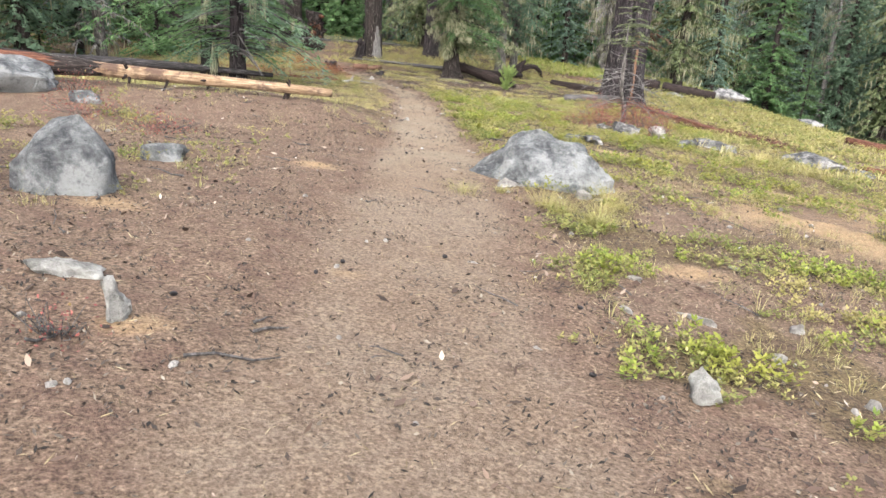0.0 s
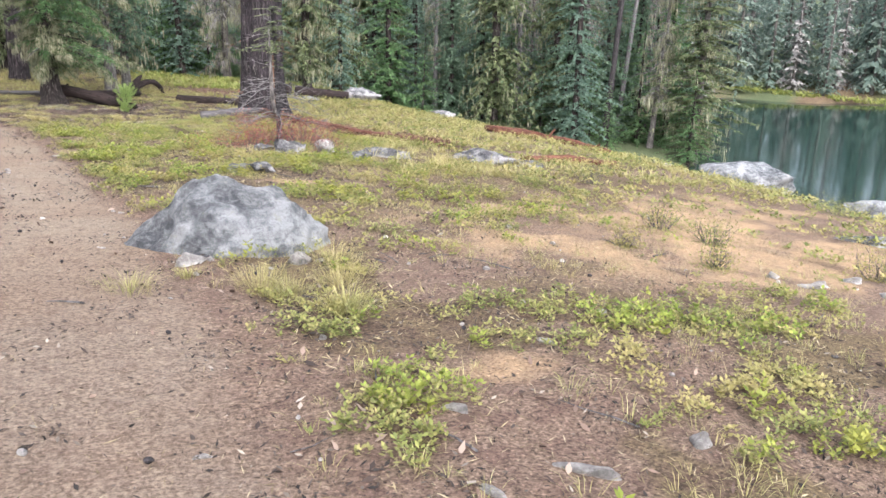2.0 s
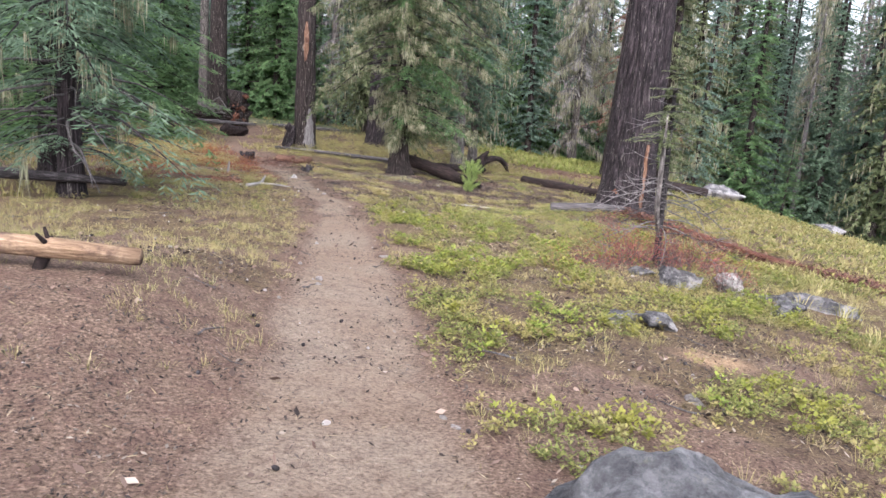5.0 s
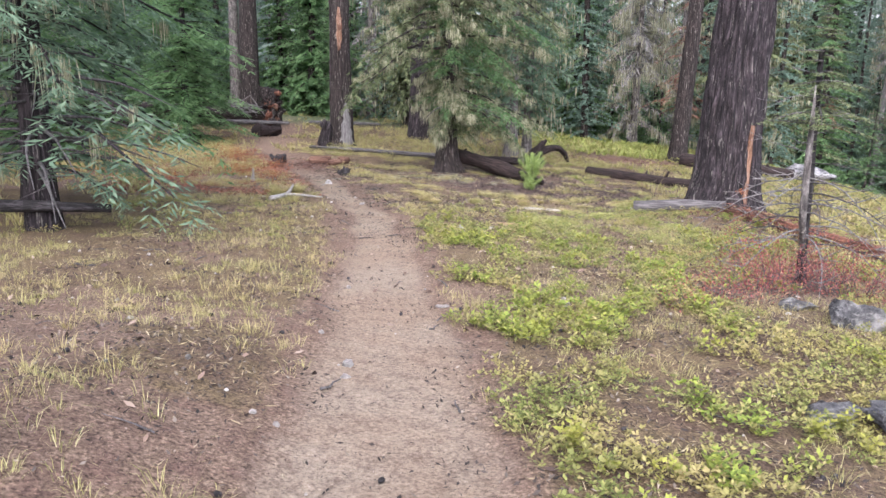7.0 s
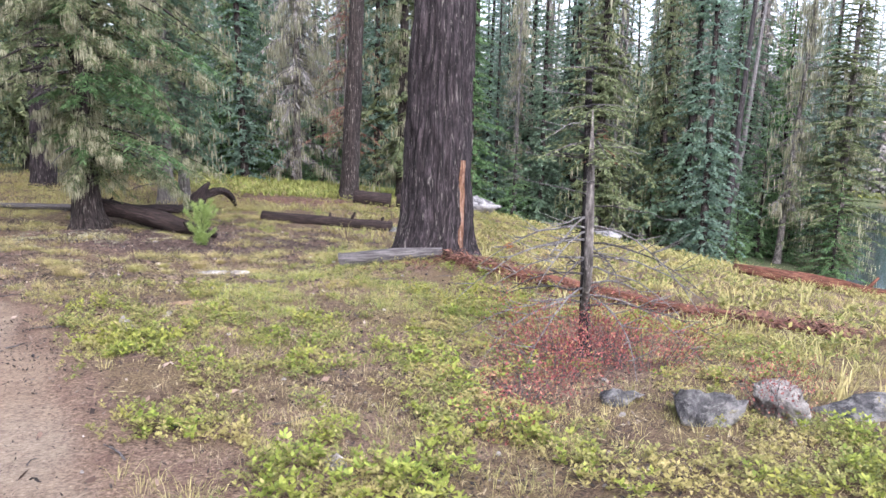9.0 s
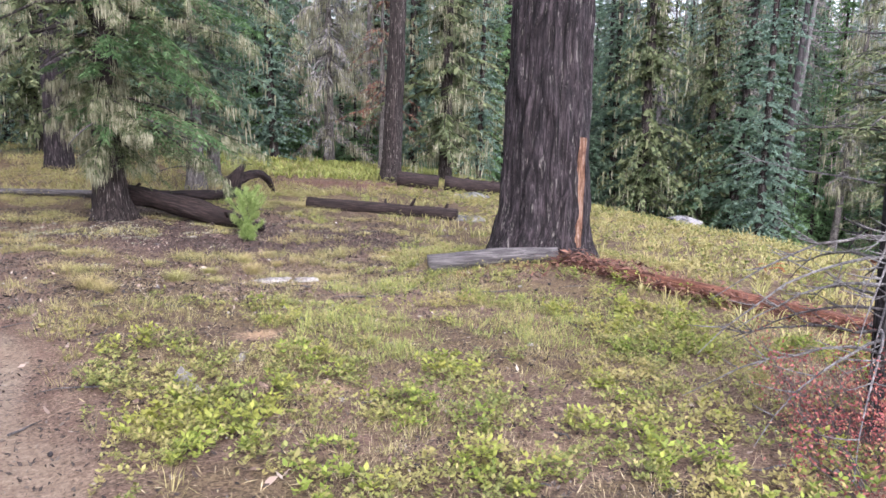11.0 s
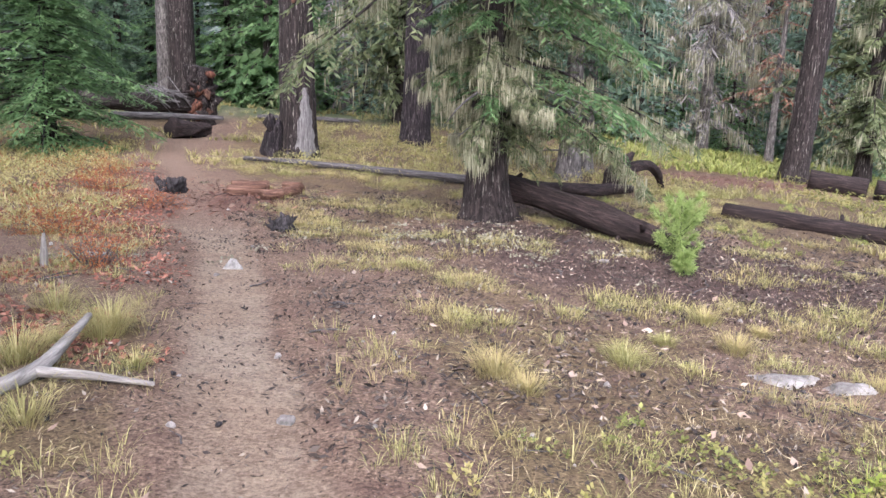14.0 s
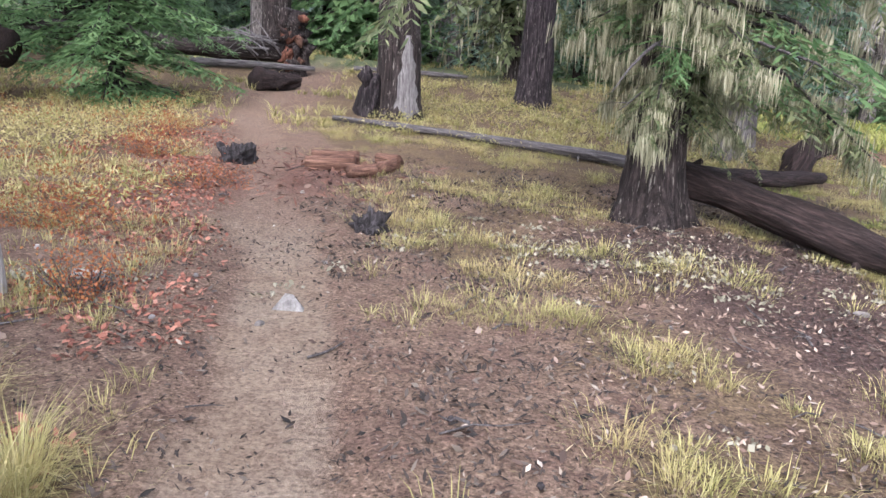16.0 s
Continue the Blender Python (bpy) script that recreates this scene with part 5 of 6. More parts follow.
# ---- the forest around ----
def forest():
    kinds = [
        conifer("fir_tree", 15.5, 55.0, 19, 0.17, "tall dense green fir in the forest", 51, FIR, BARK_BROWN, 0.5, 260, 2.0, 0.08, 0.32, 8, 1, shards=True, twig=0.34, loose=1.3, dense=1.05, slim=0.75, least=0.08, bare=0.05, hang=0.6, group="forest trees"),
        conifer("fir_tree", 23.6, 56.4, 19, 0.15, "slim blue-green fir in the forest", 52, FIR_BLUE, BARK_BROWN, 0.3, 260, 1.6, 0.08, 0.32, 8, 1, shards=True, twig=0.34, loose=1.3, dense=1.05, slim=0.75, least=0.08, bare=0.05, hang=0.6, group="forest trees"),
        conifer("spruce_tree", 3.0, 46.5, 17, 0.2, "olive spruce hung with pale lichen", 53, FIR_OLIVE, BARK_BROWN, 0.8, 260, 2.0, -0.02, 0.42, 8, 1, shards=True, twig=0.34, loose=1.3, dense=1.05, slim=0.75, least=0.08, bare=0.05, lichen=900, strand=(0.2, 0.7), wide=0.05, hang=0.5, group="forest trees"),
        conifer("fir_tree", -2.0, 50.5, 19, 0.26, "tall fir with a bare dark trunk", 54, FIR, BARK_BROWN, 2.5, 190, 3.0, 0.0, 0.35, 10, 1, shards=True, twig=0.34, loose=1.3, dense=1.05, slim=0.75, least=0.08, bare=0.05, lichen=400, strand=(0.2, 0.7), wide=0.05, hang=0.6, dead=14, group="forest trees"),
        conifer("fir_tree", 6.0, 48.5, 13, 0.16, "bushy fresh green fir in the forest", 55, FIR_BRIGHT, BARK_BROWN, 0.1, 260, 2.1, 0.1, 0.3, 8, 1, shards=True, twig=0.34, loose=1.3, dense=1.05, slim=0.75, least=0.08, bare=0.05, hang=0.5, group="forest trees"),
        conifer("spruce_tree", 34.5, 58.5, 19, 0.2, "grey dead spruce in the forest", 56, GREY_TWIG, BARK_GREY, 1.0, 120, 1.7, -0.1, 0.45, 9, 1, shards=True, loose=1.3, dense=1.2, slim=0.22, least=0.04, lichen=900, strand=(0.2, 0.8), wide=0.05, hang=0.6, group="forest trees"),
    ]
    kinds.append(conifer("fir_tree", 9.8, 47.0, 5.5, 0.07, "young bushy green fir in the forest", 49, FIR_BRIGHT, BARK_BROWN, 0.1, 110, 1.5, 0.1, 0.3, 12, 1, shards=True, twig=0.3, loose=1.3, dense=1.2, slim=0.36, least=0.03, hang=0.5, group="forest trees"))
    share = (0.34, 0.18, 0.18, 0.10, 0.14, 0.06, 0.0)
    young = (0, 0, 0, 0, 0, 0, 1.0)
    g = np.random.default_rng(11)
    kept = [(o.location.x, o.location.y) for o in bpy.data.objects if o.parent is None and o.type == "EMPTY"]

    def free(x, y, gap):
        return all((x - a) ** 2 + (y - b) ** 2 > gap * gap for a, b in kept)

    def plant(n, box, gap, ok, mix=share, low=0.75, high=1.25):
        made = 0
        for k in range(n * 30):
            if made >= n:
                break
            x, y = g.uniform(box[0], box[1]), g.uniform(box[2], box[3])
            if land(x, y) < LAKE + 0.25 or not ok(x, y) or not free(x, y, gap):
                continue
            kept.append((x, y))
            s = g.uniform(low, high)
            m = pose(x, y, gz(x, y) - 0.1, g.normal(0, 1.2), g.normal(0, 1.2), g.uniform(0, 360)) @ Matrix.Diagonal((s, s, s * g.uniform(0.9, 1.1), 1))
            copy_thing(kinds[g.choice(len(kinds), p=mix)], m)
            made += 1

    def azimuth(x, y):
        return math.degrees(math.atan2(x - 0.13, y - 4.2))

    # larger share of blue-green firs here, their tint standing for haze
    plant(64, (12.0, 52, 40, 78), 2.4, lambda x, y: 15.0 < azimuth(x, y) < 44.0 and math.hypot(x, y) > 54 + 6 * math.sin(0.4 * x), (0.34, 0.26, 0.18, 0.02, 0.14, 0.06, 0.0), 1.1, 1.7)
    plant(44, (-16, 14, 41.5, 62), 2.0, lambda x, y: not (-9.5 < x < -5.2 and y < 46) and not (3.5 < x < 8.5 and y < 43.5))
    plant(20, (-24, -6.2, 18, 41), 2.4, lambda x, y: x < -9.6 - 1.5 * smooth(y, 26, 30) - 1.5 * smooth(y, 34, 36) and y > 20)
    plant(26, (14, 46, 40, 66), 1.6, lambda x, y: 17.0 < azimuth(x, y) < 44.0 and math.hypot(x, y) > 53, young, 0.7, 1.7)
    plant(28, (-14, 13, 44.5, 60), 1.5, lambda x, y: True, young, 0.5, 1.3)
    plant(16, (-18, -8, 19, 41), 1.6, lambda x, y: x < -10.0 - 1.8 * smooth(y, 30, 36), young, 0.5, 1.3)
    spots = []

    def far_plant(n, box, gap, ok, low=0.8, high=1.25):
        made = 0
        for k in range(n * 30):
            if made >= n:
                break
            x, y = g.uniform(box[0], box[1]), g.uniform(box[2], box[3])
            if land(x, y) > LAKE + 0.25 and ok(x, y) and free(x, y, gap):
                kept.append((x, y))
                spots.append((x, y, g.uniform(low, high)))
                made += 1

    far_plant(150, (-44, 84, 60, 118), 2.2, lambda x, y: azimuth(x, y) < 43.5 and 66 < math.hypot(x, y) < 112, 0.9, 1.35)
    # unseen trees left of and behind the viewer, added to close off the light
    far_plant(20, (-32, -9, -24, 17), 3.0, lambda x, y: x < -13 or y < -8)
    far_plant(120, (50, 150, 20, 110), 1.7, lambda x, y: SHORE + 2.4 < 0.75 * x + 0.66 * y < SHORE + 12 and azimuth(x, y) > 36)
    far_plant(110, (50, 170, 20, 130), 2.6, lambda x, y: SHORE + 12 < 0.75 * x + 0.66 * y < SHORE + 48 and azimuth(x, y) > 36)
    shapes = []
    for k, (high, wide, many) in enumerate(((24, 2.8, 110), (21, 2.2, 100), (22, 2.5, 105))):
        v, f = fronds(70 + k, 0.4, high, many, wide, 0.05, 0.35, 5, 0, (0, 0), 0.6, 0.25, 1.0, 0.45, loose=0.9, dense=1.2, shards=True)[0]
        shapes.append((v, f, *quads_to_tris(*tube([(0, 0, -0.6), (0, 0, high * 0.5), (0, 0, high)], [0.24, 0.14, 0.02], 5))))
    for name, pick, leaf, label in (("far_forest", 0, HAZED_FIR, "distant firs around the lake and unseen behind the viewer, tinted for haze"), ("far_dead_forest", 1, GREY_TWIG, "distant grey dead spruces around the lake and unseen behind the viewer")):
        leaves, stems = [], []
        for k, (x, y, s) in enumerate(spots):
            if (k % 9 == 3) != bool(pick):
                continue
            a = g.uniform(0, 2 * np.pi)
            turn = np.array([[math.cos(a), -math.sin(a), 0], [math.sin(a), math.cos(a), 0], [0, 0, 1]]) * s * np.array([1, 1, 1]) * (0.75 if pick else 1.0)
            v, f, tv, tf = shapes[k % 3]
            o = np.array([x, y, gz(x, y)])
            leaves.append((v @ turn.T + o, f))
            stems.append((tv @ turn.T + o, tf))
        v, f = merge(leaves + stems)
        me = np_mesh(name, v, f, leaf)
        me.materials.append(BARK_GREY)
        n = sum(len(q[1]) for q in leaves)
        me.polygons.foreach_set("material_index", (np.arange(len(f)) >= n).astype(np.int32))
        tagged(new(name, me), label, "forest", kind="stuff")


forest()


# ---- low plants and litter ----
def scatter(g, box, per_m2, chance):
    n = int((box[1] - box[0]) * (box[3] - box[2]) * per_m2)
    x, y = g.uniform(box[0], box[1], n), g.uniform(box[2], box[3], n)
    keep = g.random(n) < chance(x, y)
    return x[keep], y[keep]


def leafy(g, x, y, leaves, radius, height, leaf, slim=0.6):
    """Domes of small leaves at the points x, y; all leaves are pieces of one cover."""
    n = len(x)
    grow = g.uniform(0.6, 1.3, n)
    a = g.uniform(0, 2 * np.pi, (n, leaves))
    r = np.sqrt(g.random((n, leaves))) * (radius * grow)[:, None]
    px, py = x[:, None] + r * np.cos(a), y[:, None] + r * np.sin(a)
    rise = (1 - 0.6 * (r / (radius * grow)[:, None]) ** 2) * g.uniform(0.25, 1.0, (n, leaves)) * (height * grow)[:, None]
    pz = ground_z(px, py) + rise
    base = np.stack([px, py, pz], -1).reshape(-1, 3)
    k = len(base)
    way = unit(np.stack([np.cos(a), np.sin(a), g.uniform(-0.1, 1.3, a.shape)], -1).reshape(-1, 3) + g.normal(0, 0.45, (k, 3)))
    side = unit(np.cross(way, g.normal(0, 1, (k, 3)) + np.array([0, 0, 0.8])))
    L = leaf * g.uniform(0.6, 1.35, k)
    return kites(base, way, side, L, L * slim * g.uniform(0.8, 1.2, k))


def rosettes(g, x, y, shoots, leaves, radius, height, leaf, slim=0.6):
    """Low leafy plants: a few short shoots each, with a whorl of oval leaves at its tip."""
    n = len(x)
    grow = g.uniform(0.6, 1.35, n)
    a = g.uniform(0, 2 * np.pi, (n, shoots))
    r = np.sqrt(g.random((n, shoots))) * (radius * grow)[:, None]
    px, py = x[:, None] + r * np.cos(a), y[:, None] + r * np.sin(a)
    pz = ground_z(px, py) + g.uniform(0.25, 1.0, (n, shoots)) * (height * grow)[:, None]
    tip = np.repeat(np.stack([px, py, pz], -1).reshape(-1, 3), leaves, 0)
    k = len(tip)
    b = (np.arange(k) % leaves) * (2 * np.pi / leaves) + np.repeat(g.uniform(0, 6.28, n * shoots), leaves) + g.normal(0, 0.25, k)
    lift = g.uniform(0.0, 1.1, k)
    out = np.stack([np.cos(b), np.sin(b), np.zeros(k)], 1)
    way = unit(out + np.array([0, 0, 1.0]) * lift[:, None])
    side = unit(np.stack([-np.sin(b), np.cos(b), np.zeros(k)], 1) + g.normal(0, 0.25, (k, 3)))
    L = leaf * g.uniform(0.7, 1.3, k) * np.repeat(np.repeat(grow, shoots) * 0.4 + 0.6, leaves)
    base = tip + way * (0.12 * L)[:, None] - np.array([0, 0, 1.0]) * (g.random(k) * 0.3 * height)[:, None]
    return kites(base, way, side, L, L * slim * g.uniform(0.85, 1.15, k))


def tufts(g, x, y, blades, height, spread_by, width=0.006):
    """Grass: bent blades of two lengths each from every point."""
    n = len(x)
    grow = g.uniform(0.5, 1.25, n)
    a = g.uniform(0, 2 * np.pi, (n, blades))
    r = g.random((n, blades)) * 0.35 * spread_by * grow[:, None]
    px, py = x[:, None] + r * np.cos(a), y[:, None] + r * np.sin(a)
    base = np.stack([px, py, ground_z(px, py) - 0.005], -1).reshape(-1, 3)
    k = len(base)
    h = (height * grow[:, None] * g.uniform(0.5, 1.1, (n, blades))).ravel()
    out = np.stack([np.cos(a), np.sin(a), np.zeros_like(a)], -1).reshape(-1, 3)
    lean = g.uniform(0.25, 1.8, k)[:, None]
    mid = base + np.array([0, 0, 1.0]) * (h * 0.62)[:, None] + out * (h * 0.35)[:, None] * lean
    tip = base + np.array([0, 0, 1.0]) * (h * g.uniform(0.55, 1.0, k))[:, None] + out * (h * 0.95)[:, None] * lean
    s = unit(np.stack([-out[:, 1], out[:, 0], 0 * out[:, 0]], -1)) * (width * g.uniform(0.6, 1.3, k))[:, None]
    v = np.stack([base - s * 0.5, base + s * 0.5, mid + s * 0.4, mid - s * 0.4, tip], 1).reshape(-1, 3)
    o = np.arange(k)[:, None] * 5
    return v, np.concatenate([o + np.array([[0, 1, 2]]), o + np.array([[0, 2, 3]]), o + np.array([[3, 2, 4]])])


def stuff(name, me, label, category):
    return tagged(new(name, me), label, category, kind="stuff")


def plant_chance(x, y):
    tr, turf, tan, dark, red, wood = covers(x, y)
    return tr, turf, tan, dark, red, fbm(x, y, 0.9, 71), fbm(x, y, 2.6, 72), x - trail_mid(y)


def shrub_near(x, y):
    tr, turf, tan, dark, red, n, m, off = plant_chance(x, y)
    c = fbm(x, y, 0.42, 73, 3)
    p = smooth(0.5 * n + 0.5 * c + 0.035 * smooth(y, 8, 14) + 0.3 * (m - 0.5) + 0.02 * smooth(off, 2.0, 3.0), 0.505, 0.56) * smooth(off - verge(y), 0.0, 0.5)
    p = np.maximum(p, 0.5 * smooth(-off, 1.3, 2.2) * smooth(n, 0.54, 0.66) * (1 - smooth(y, 9, 12)))
    p = np.maximum(p, 0.25 * smooth(-off, 0.7, 1.4) * smooth(n, 0.5, 0.6) * smooth(y, 16, 20) * (1 - smooth(y, 23, 24)))
    p = p * (1 - smooth(y, 20.5, 22.3) * (1 - smooth(off, 4.0, 5.0)))
    return p * (1 - tr) ** 2 * (1 - 0.9 * tan) * (1 - 0.85 * np.clip(dark, 0, 1)) * (1 - 0.8 * red)


def grass_near(x, y):
    tr, turf, tan, dark, red, n, m, off = plant_chance(x, y)
    n2 = fbm(x, y, 0.7, 75)
    p = 0.75 * smooth(-off, 0.3, 0.7) * smooth(y, 10, 13) * (1 - smooth(y, 22, 24)) * smooth(n2, 0.36, 0.55)
    p = np.maximum(p, 0.35 * smooth(off, 0.6, 1.2) * smooth(n2, 0.5, 0.62))
    p = np.maximum(p, 0.8 * smooth(off, 0.3, 0.7) * smooth(y, 11, 15) * smooth(n2, 0.42, 0.56))
    p = np.maximum(p, 0.95 * smooth(np.abs(off), 0.7, 1.1) * smooth(y, 23, 25) * smooth(n2 + 0.1 * bell(off, y, 1.7, 25.2, 0.8, 2.2), 0.505, 0.545))
    p = np.maximum(p, 0.6 * smooth(-off, 1.0, 2.0) * smooth(y, 24, 28))
    p = np.maximum(p, 0.25 * smooth(-off, 1.2, 2.2) * smooth(n2, 0.56, 0.66))
    p = np.maximum(p, smooth(off, 0.8, 1.5) * smooth(y, 20.5, 22.5) * smooth(n2, 0.54, 0.59))
    clumps = smooth(0.6 * n2 + 0.4 * fbm(x, y, 0.35, 76, 2) - 0.02 * (off < 0), 0.53, 0.56) * smooth(np.abs(off), 0.45, 0.8)
    p = p + (np.maximum(clumps, 0.12 * p * (off < 0)) - p) * smooth(y, 22.0, 23.0) * (1 - smooth(y, 31, 33))
    return p * (1 - tr) * (1 - 0.7 * tan) * (1 - 0.7 * np.clip(dark, 0, 1) * (y < 22)) * (1 - 0.7 * red)


def low_plants():
    g = np.random.default_rng(5)
    x, y = scatter(g, (-5.0, 6.5, 0.4, 24.0), 105, shrub_near)
    stuff("low_shrubs", np_mesh("low_shrubs", *rosettes(g, x, y, 6, 5, 0.075, 0.095, 0.026), SHRUB), "low yellow-green leafy shrubs covering the ground", "shrub cover")
    x, y = scatter(g, (-0.6, 5.5, 1.0, 21.5), 46, lambda x, y: shrub_near(x, y) ** 2 * smooth(fbm(x, y, 0.8, 95), 0.46, 0.56))
    stuff("broadleaf_sprigs", np_mesh("broadleaf_sprigs", *rosettes(g, x, y, 6, 6, 0.07, 0.13, 0.035, 0.56), SPRIG), "bright green broad-leaved sprigs among the shrubs", "shrub cover")
    x, y = scatter(g, (6.5, 14.0, 4.0, 38.0), 24, lambda x, y: np.maximum(shrub_near(x, y), 0.3 * (1 - covers(x, y)[2])))
    x2, y2 = scatter(g, (-9.0, 6.5, 34.0, 42.0), 6, shrub_near)
    x3, y3 = scatter(g, (14.0, 20.0, 6.0, 34.0), 14, lambda x, y: 0.8 * (land(x, y) > LAKE + 0.1))
    x, y = np.concatenate([x, x2, x3]), np.concatenate([y, y2, y3])
    stuff("far_shrubs", np_mesh("far_shrubs", *rosettes(g, x, y, 3, 4, 0.16, 0.12, 0.06), SHRUB), "low yellow-green shrubs on the slope", "shrub cover")
    x, y = scatter(g, (-5.0, 6.5, 0.6, 25.0), 70, grass_near)
    stuff("grass", np_mesh("grass", *tufts(g, x, y, 16, 0.095, 0.22, 0.0028), GRASS), "yellowing grass tufts beside the trail", "grass")
    x, y = scatter(g, (-1.2, 4.6, 14.5, 24.0), 46, lambda x, y: smooth(fbm(x, y, 1.3, 121), 0.44, 0.56) * smooth(x - trail_mid(y), 0.7, 1.1) * (1 - 0.5 * smooth(x - trail_mid(y), 2.4, 3.2)) * (1 - 0.5 * covers(x, y)[2]))
    x2, y2 = scatter(g, (2.4, 10.5, 5.0, 13.5), 16, lambda x, y: np.clip(0.25 + 1.1 * covers(x, y)[2], 0, 1) * smooth(fbm(x, y, 0.9, 122), 0.42, 0.58))
    stuff("dry_grass", np_mesh("dry_grass", *tufts(g, np.concatenate([x, x2]), np.concatenate([y, y2]), 22, 0.075, 0.55, 0.0026), STRAW), "bleached dry straw-like grass on bare soil", "grass")
    x, y = scatter(g, (-6.5, 4.5, 23.0, 34.0), 44, grass_near)
    stuff("grass", np_mesh("grass", *tufts(g, x, y, 44, 0.095, 0.6, 0.0038), GRASS), "yellow-green grass tufts on the forest floor", "grass")
    x, y = scatter(g, (-16.0, 13.0, 13.0, 46.0), 14, lambda x, y: 0.75 * smooth(fbm(x, y, 1.2, 77), 0.36, 0.55) * (1 - covers(x, y)[0]) * (((x < -5) | (x > 4.5)) | (y > 33)) * (1 - covers(x, y)[4]) ** 2)
    stuff("grass", np_mesh("grass", *tufts(g, x, y, 12, 0.2, 0.3, 0.013), GRASS), "yellow-green grass under the trees", "grass")
    x, y = scatter(g, (-12.0, -4.4, 26.5, 37.0), 46, lambda x, y: smooth(fbm(x, y, 1.1, 141), 0.36, 0.56) * smooth(trail_mid(y) - x, 0.6, 1.3))
    stuff("yellow_undergrowth", np_mesh("yellow_undergrowth", *leafy(g, x, y, 15, 0.16, 0.24, 0.05, 0.3), GRASS), "feathery yellow undergrowth beside the trail", "undergrowth")
    x, y = scatter(g, (-11.0, -3.6, 24.0, 36.0), 16, lambda x, y: smooth(fbm(x, y, 0.8, 142), 0.5, 0.6) * smooth(trail_mid(y) - x, 0.7, 1.3))
    stuff("orange_undergrowth", np_mesh("orange_undergrowth", *leafy(g, x, y, 16, 0.12, 0.16, 0.035, 0.45), RUST_LEAF), "orange autumn leaves of low plants", "undergrowth")
    x, y = scatter(g, (-4.0, 4.5, 32.4, 40.5), 40, lambda x, y: smooth(fbm(x, y, 0.9, 143), 0.42, 0.56) * smooth(np.abs(x - trail_mid(y)), 0.7, 1.3) * (1 - covers(x, y)[4]))
    stuff("yellow_undergrowth", np_mesh("yellow_undergrowth", *leafy(g, x, y, 16, 0.2, 0.22, 0.05, 0.3), GRASS), "rounded yellow-green mounds of undergrowth", "undergrowth")
    x, y = scatter(g, (3.2, 14.0, 38.0, 46.0), 24, lambda x, y: np.ones_like(x) * 0.9)
    x2, y2 = scatter(g, (1.5, 6.5, 22.0, 34.0), 26, lambda x, y: smooth(fbm(x, y, 0.8, 79), 0.56, 0.64))
    x3, y3 = scatter(g, (66.0, 120.0, 20.0, 80.0), 6, lambda x, y: 0.9 * ((0.75 * x + 0.66 * y > SHORE + 1.0) & (0.75 * x + 0.66 * y < SHORE + 2.5)))
    x4, y4 = scatter(g, (0.8, 5.5, 19.3, 22.6), 80, lambda x, y: smooth(fbm(x, y, 1.1, 107), 0.4, 0.55) * smooth(x - trail_mid(y), 1.6, 2.4) * (1 - covers(x, y)[2]) * (1 - covers(x, y)[4]))
    stuff("short_grass", np_mesh("short_grass", *tufts(g, x4, y4, 26, 0.085, 0.3, 0.0034), GREEN_GRASS), "bright yellow-green feathery grass carpet", "grass")
    stuff("short_grass", np_mesh("short_grass", *tufts(g, x2, y2, 22, 0.11, 0.2, 0.005), GREEN_GRASS), "short fresh green grass patches", "grass")
    stuff("shore_grass", np_mesh("shore_grass", *tufts(g, x3, y3, 12, 0.45, 1.2, 0.09), GREEN_GRASS), "pale green sedge along the far shore", "grass")
    stuff("green_grass", np_mesh("green_grass", *tufts(g, x, y, 9, 0.22, 0.3, 0.03), GREEN_GRASS), "fresh green grass in a clearing", "grass")


low_plants()


def red_bush(x, y, radius, height, leaves, seed, material=RED_LEAF, label="red-leaved autumn shrub with thin bare twigs"):
    g = np.random.default_rng(seed)
    z0 = gz(x, y)
    ob = tagged(new("red_shrub"), label, "shrub")
    ob.location = (x, y, z0)
    limbs, tips = [], []
    for k in range(34):
        a, r = g.uniform(0, 2 * np.pi), radius * math.sqrt(g.random())
        b = np.array([0.35 * r * math.cos(a), 0.35 * r * math.sin(a), 0.0])
        b[2] = gz(x + b[0], y + b[1]) - z0 - 0.02
        t = np.array([r * math.cos(a), r * math.sin(a), 0.0])
        t[2] = gz(x + t[0], y + t[1]) - z0 + height * g.uniform(0.5, 1.1)
        m = 0.5 * (b + t) + g.normal(0, 0.05, 3)
        q = np.array([b, m, t])
        limbs.append(tube(q, [0.0035, 0.0025, 0.0012], 4, cap=False))
        s = g.random(30)[:, None]
        tips.append(b + (t - b) * s ** 0.6 + g.normal(0, 0.07, (30, 3)))
    p = np.concatenate(tips)
    p = p[g.integers(0, len(p), leaves)] + g.normal(0, 0.035, (leaves, 3))
    p[:, 2] = np.maximum(p[:, 2], ground_z(x + p[:, 0], y + p[:, 1]) - z0 + 0.01)
    way = unit(g.normal(0, 1, (leaves, 3)))
    L = 0.02 * g.uniform(0.6, 1.3, leaves)
    piece("leaves", np_mesh("leaves", *kites(p, way, unit(np.cross(way, g.normal(0, 1, (leaves, 3)))), L, L * 0.6), material), ob)["kind"] = "stuff"
    piece("stem", limb_mesh("stem", limbs, DEAD_GREY), ob, "thin grey twigs")["kind"] = "stuff"


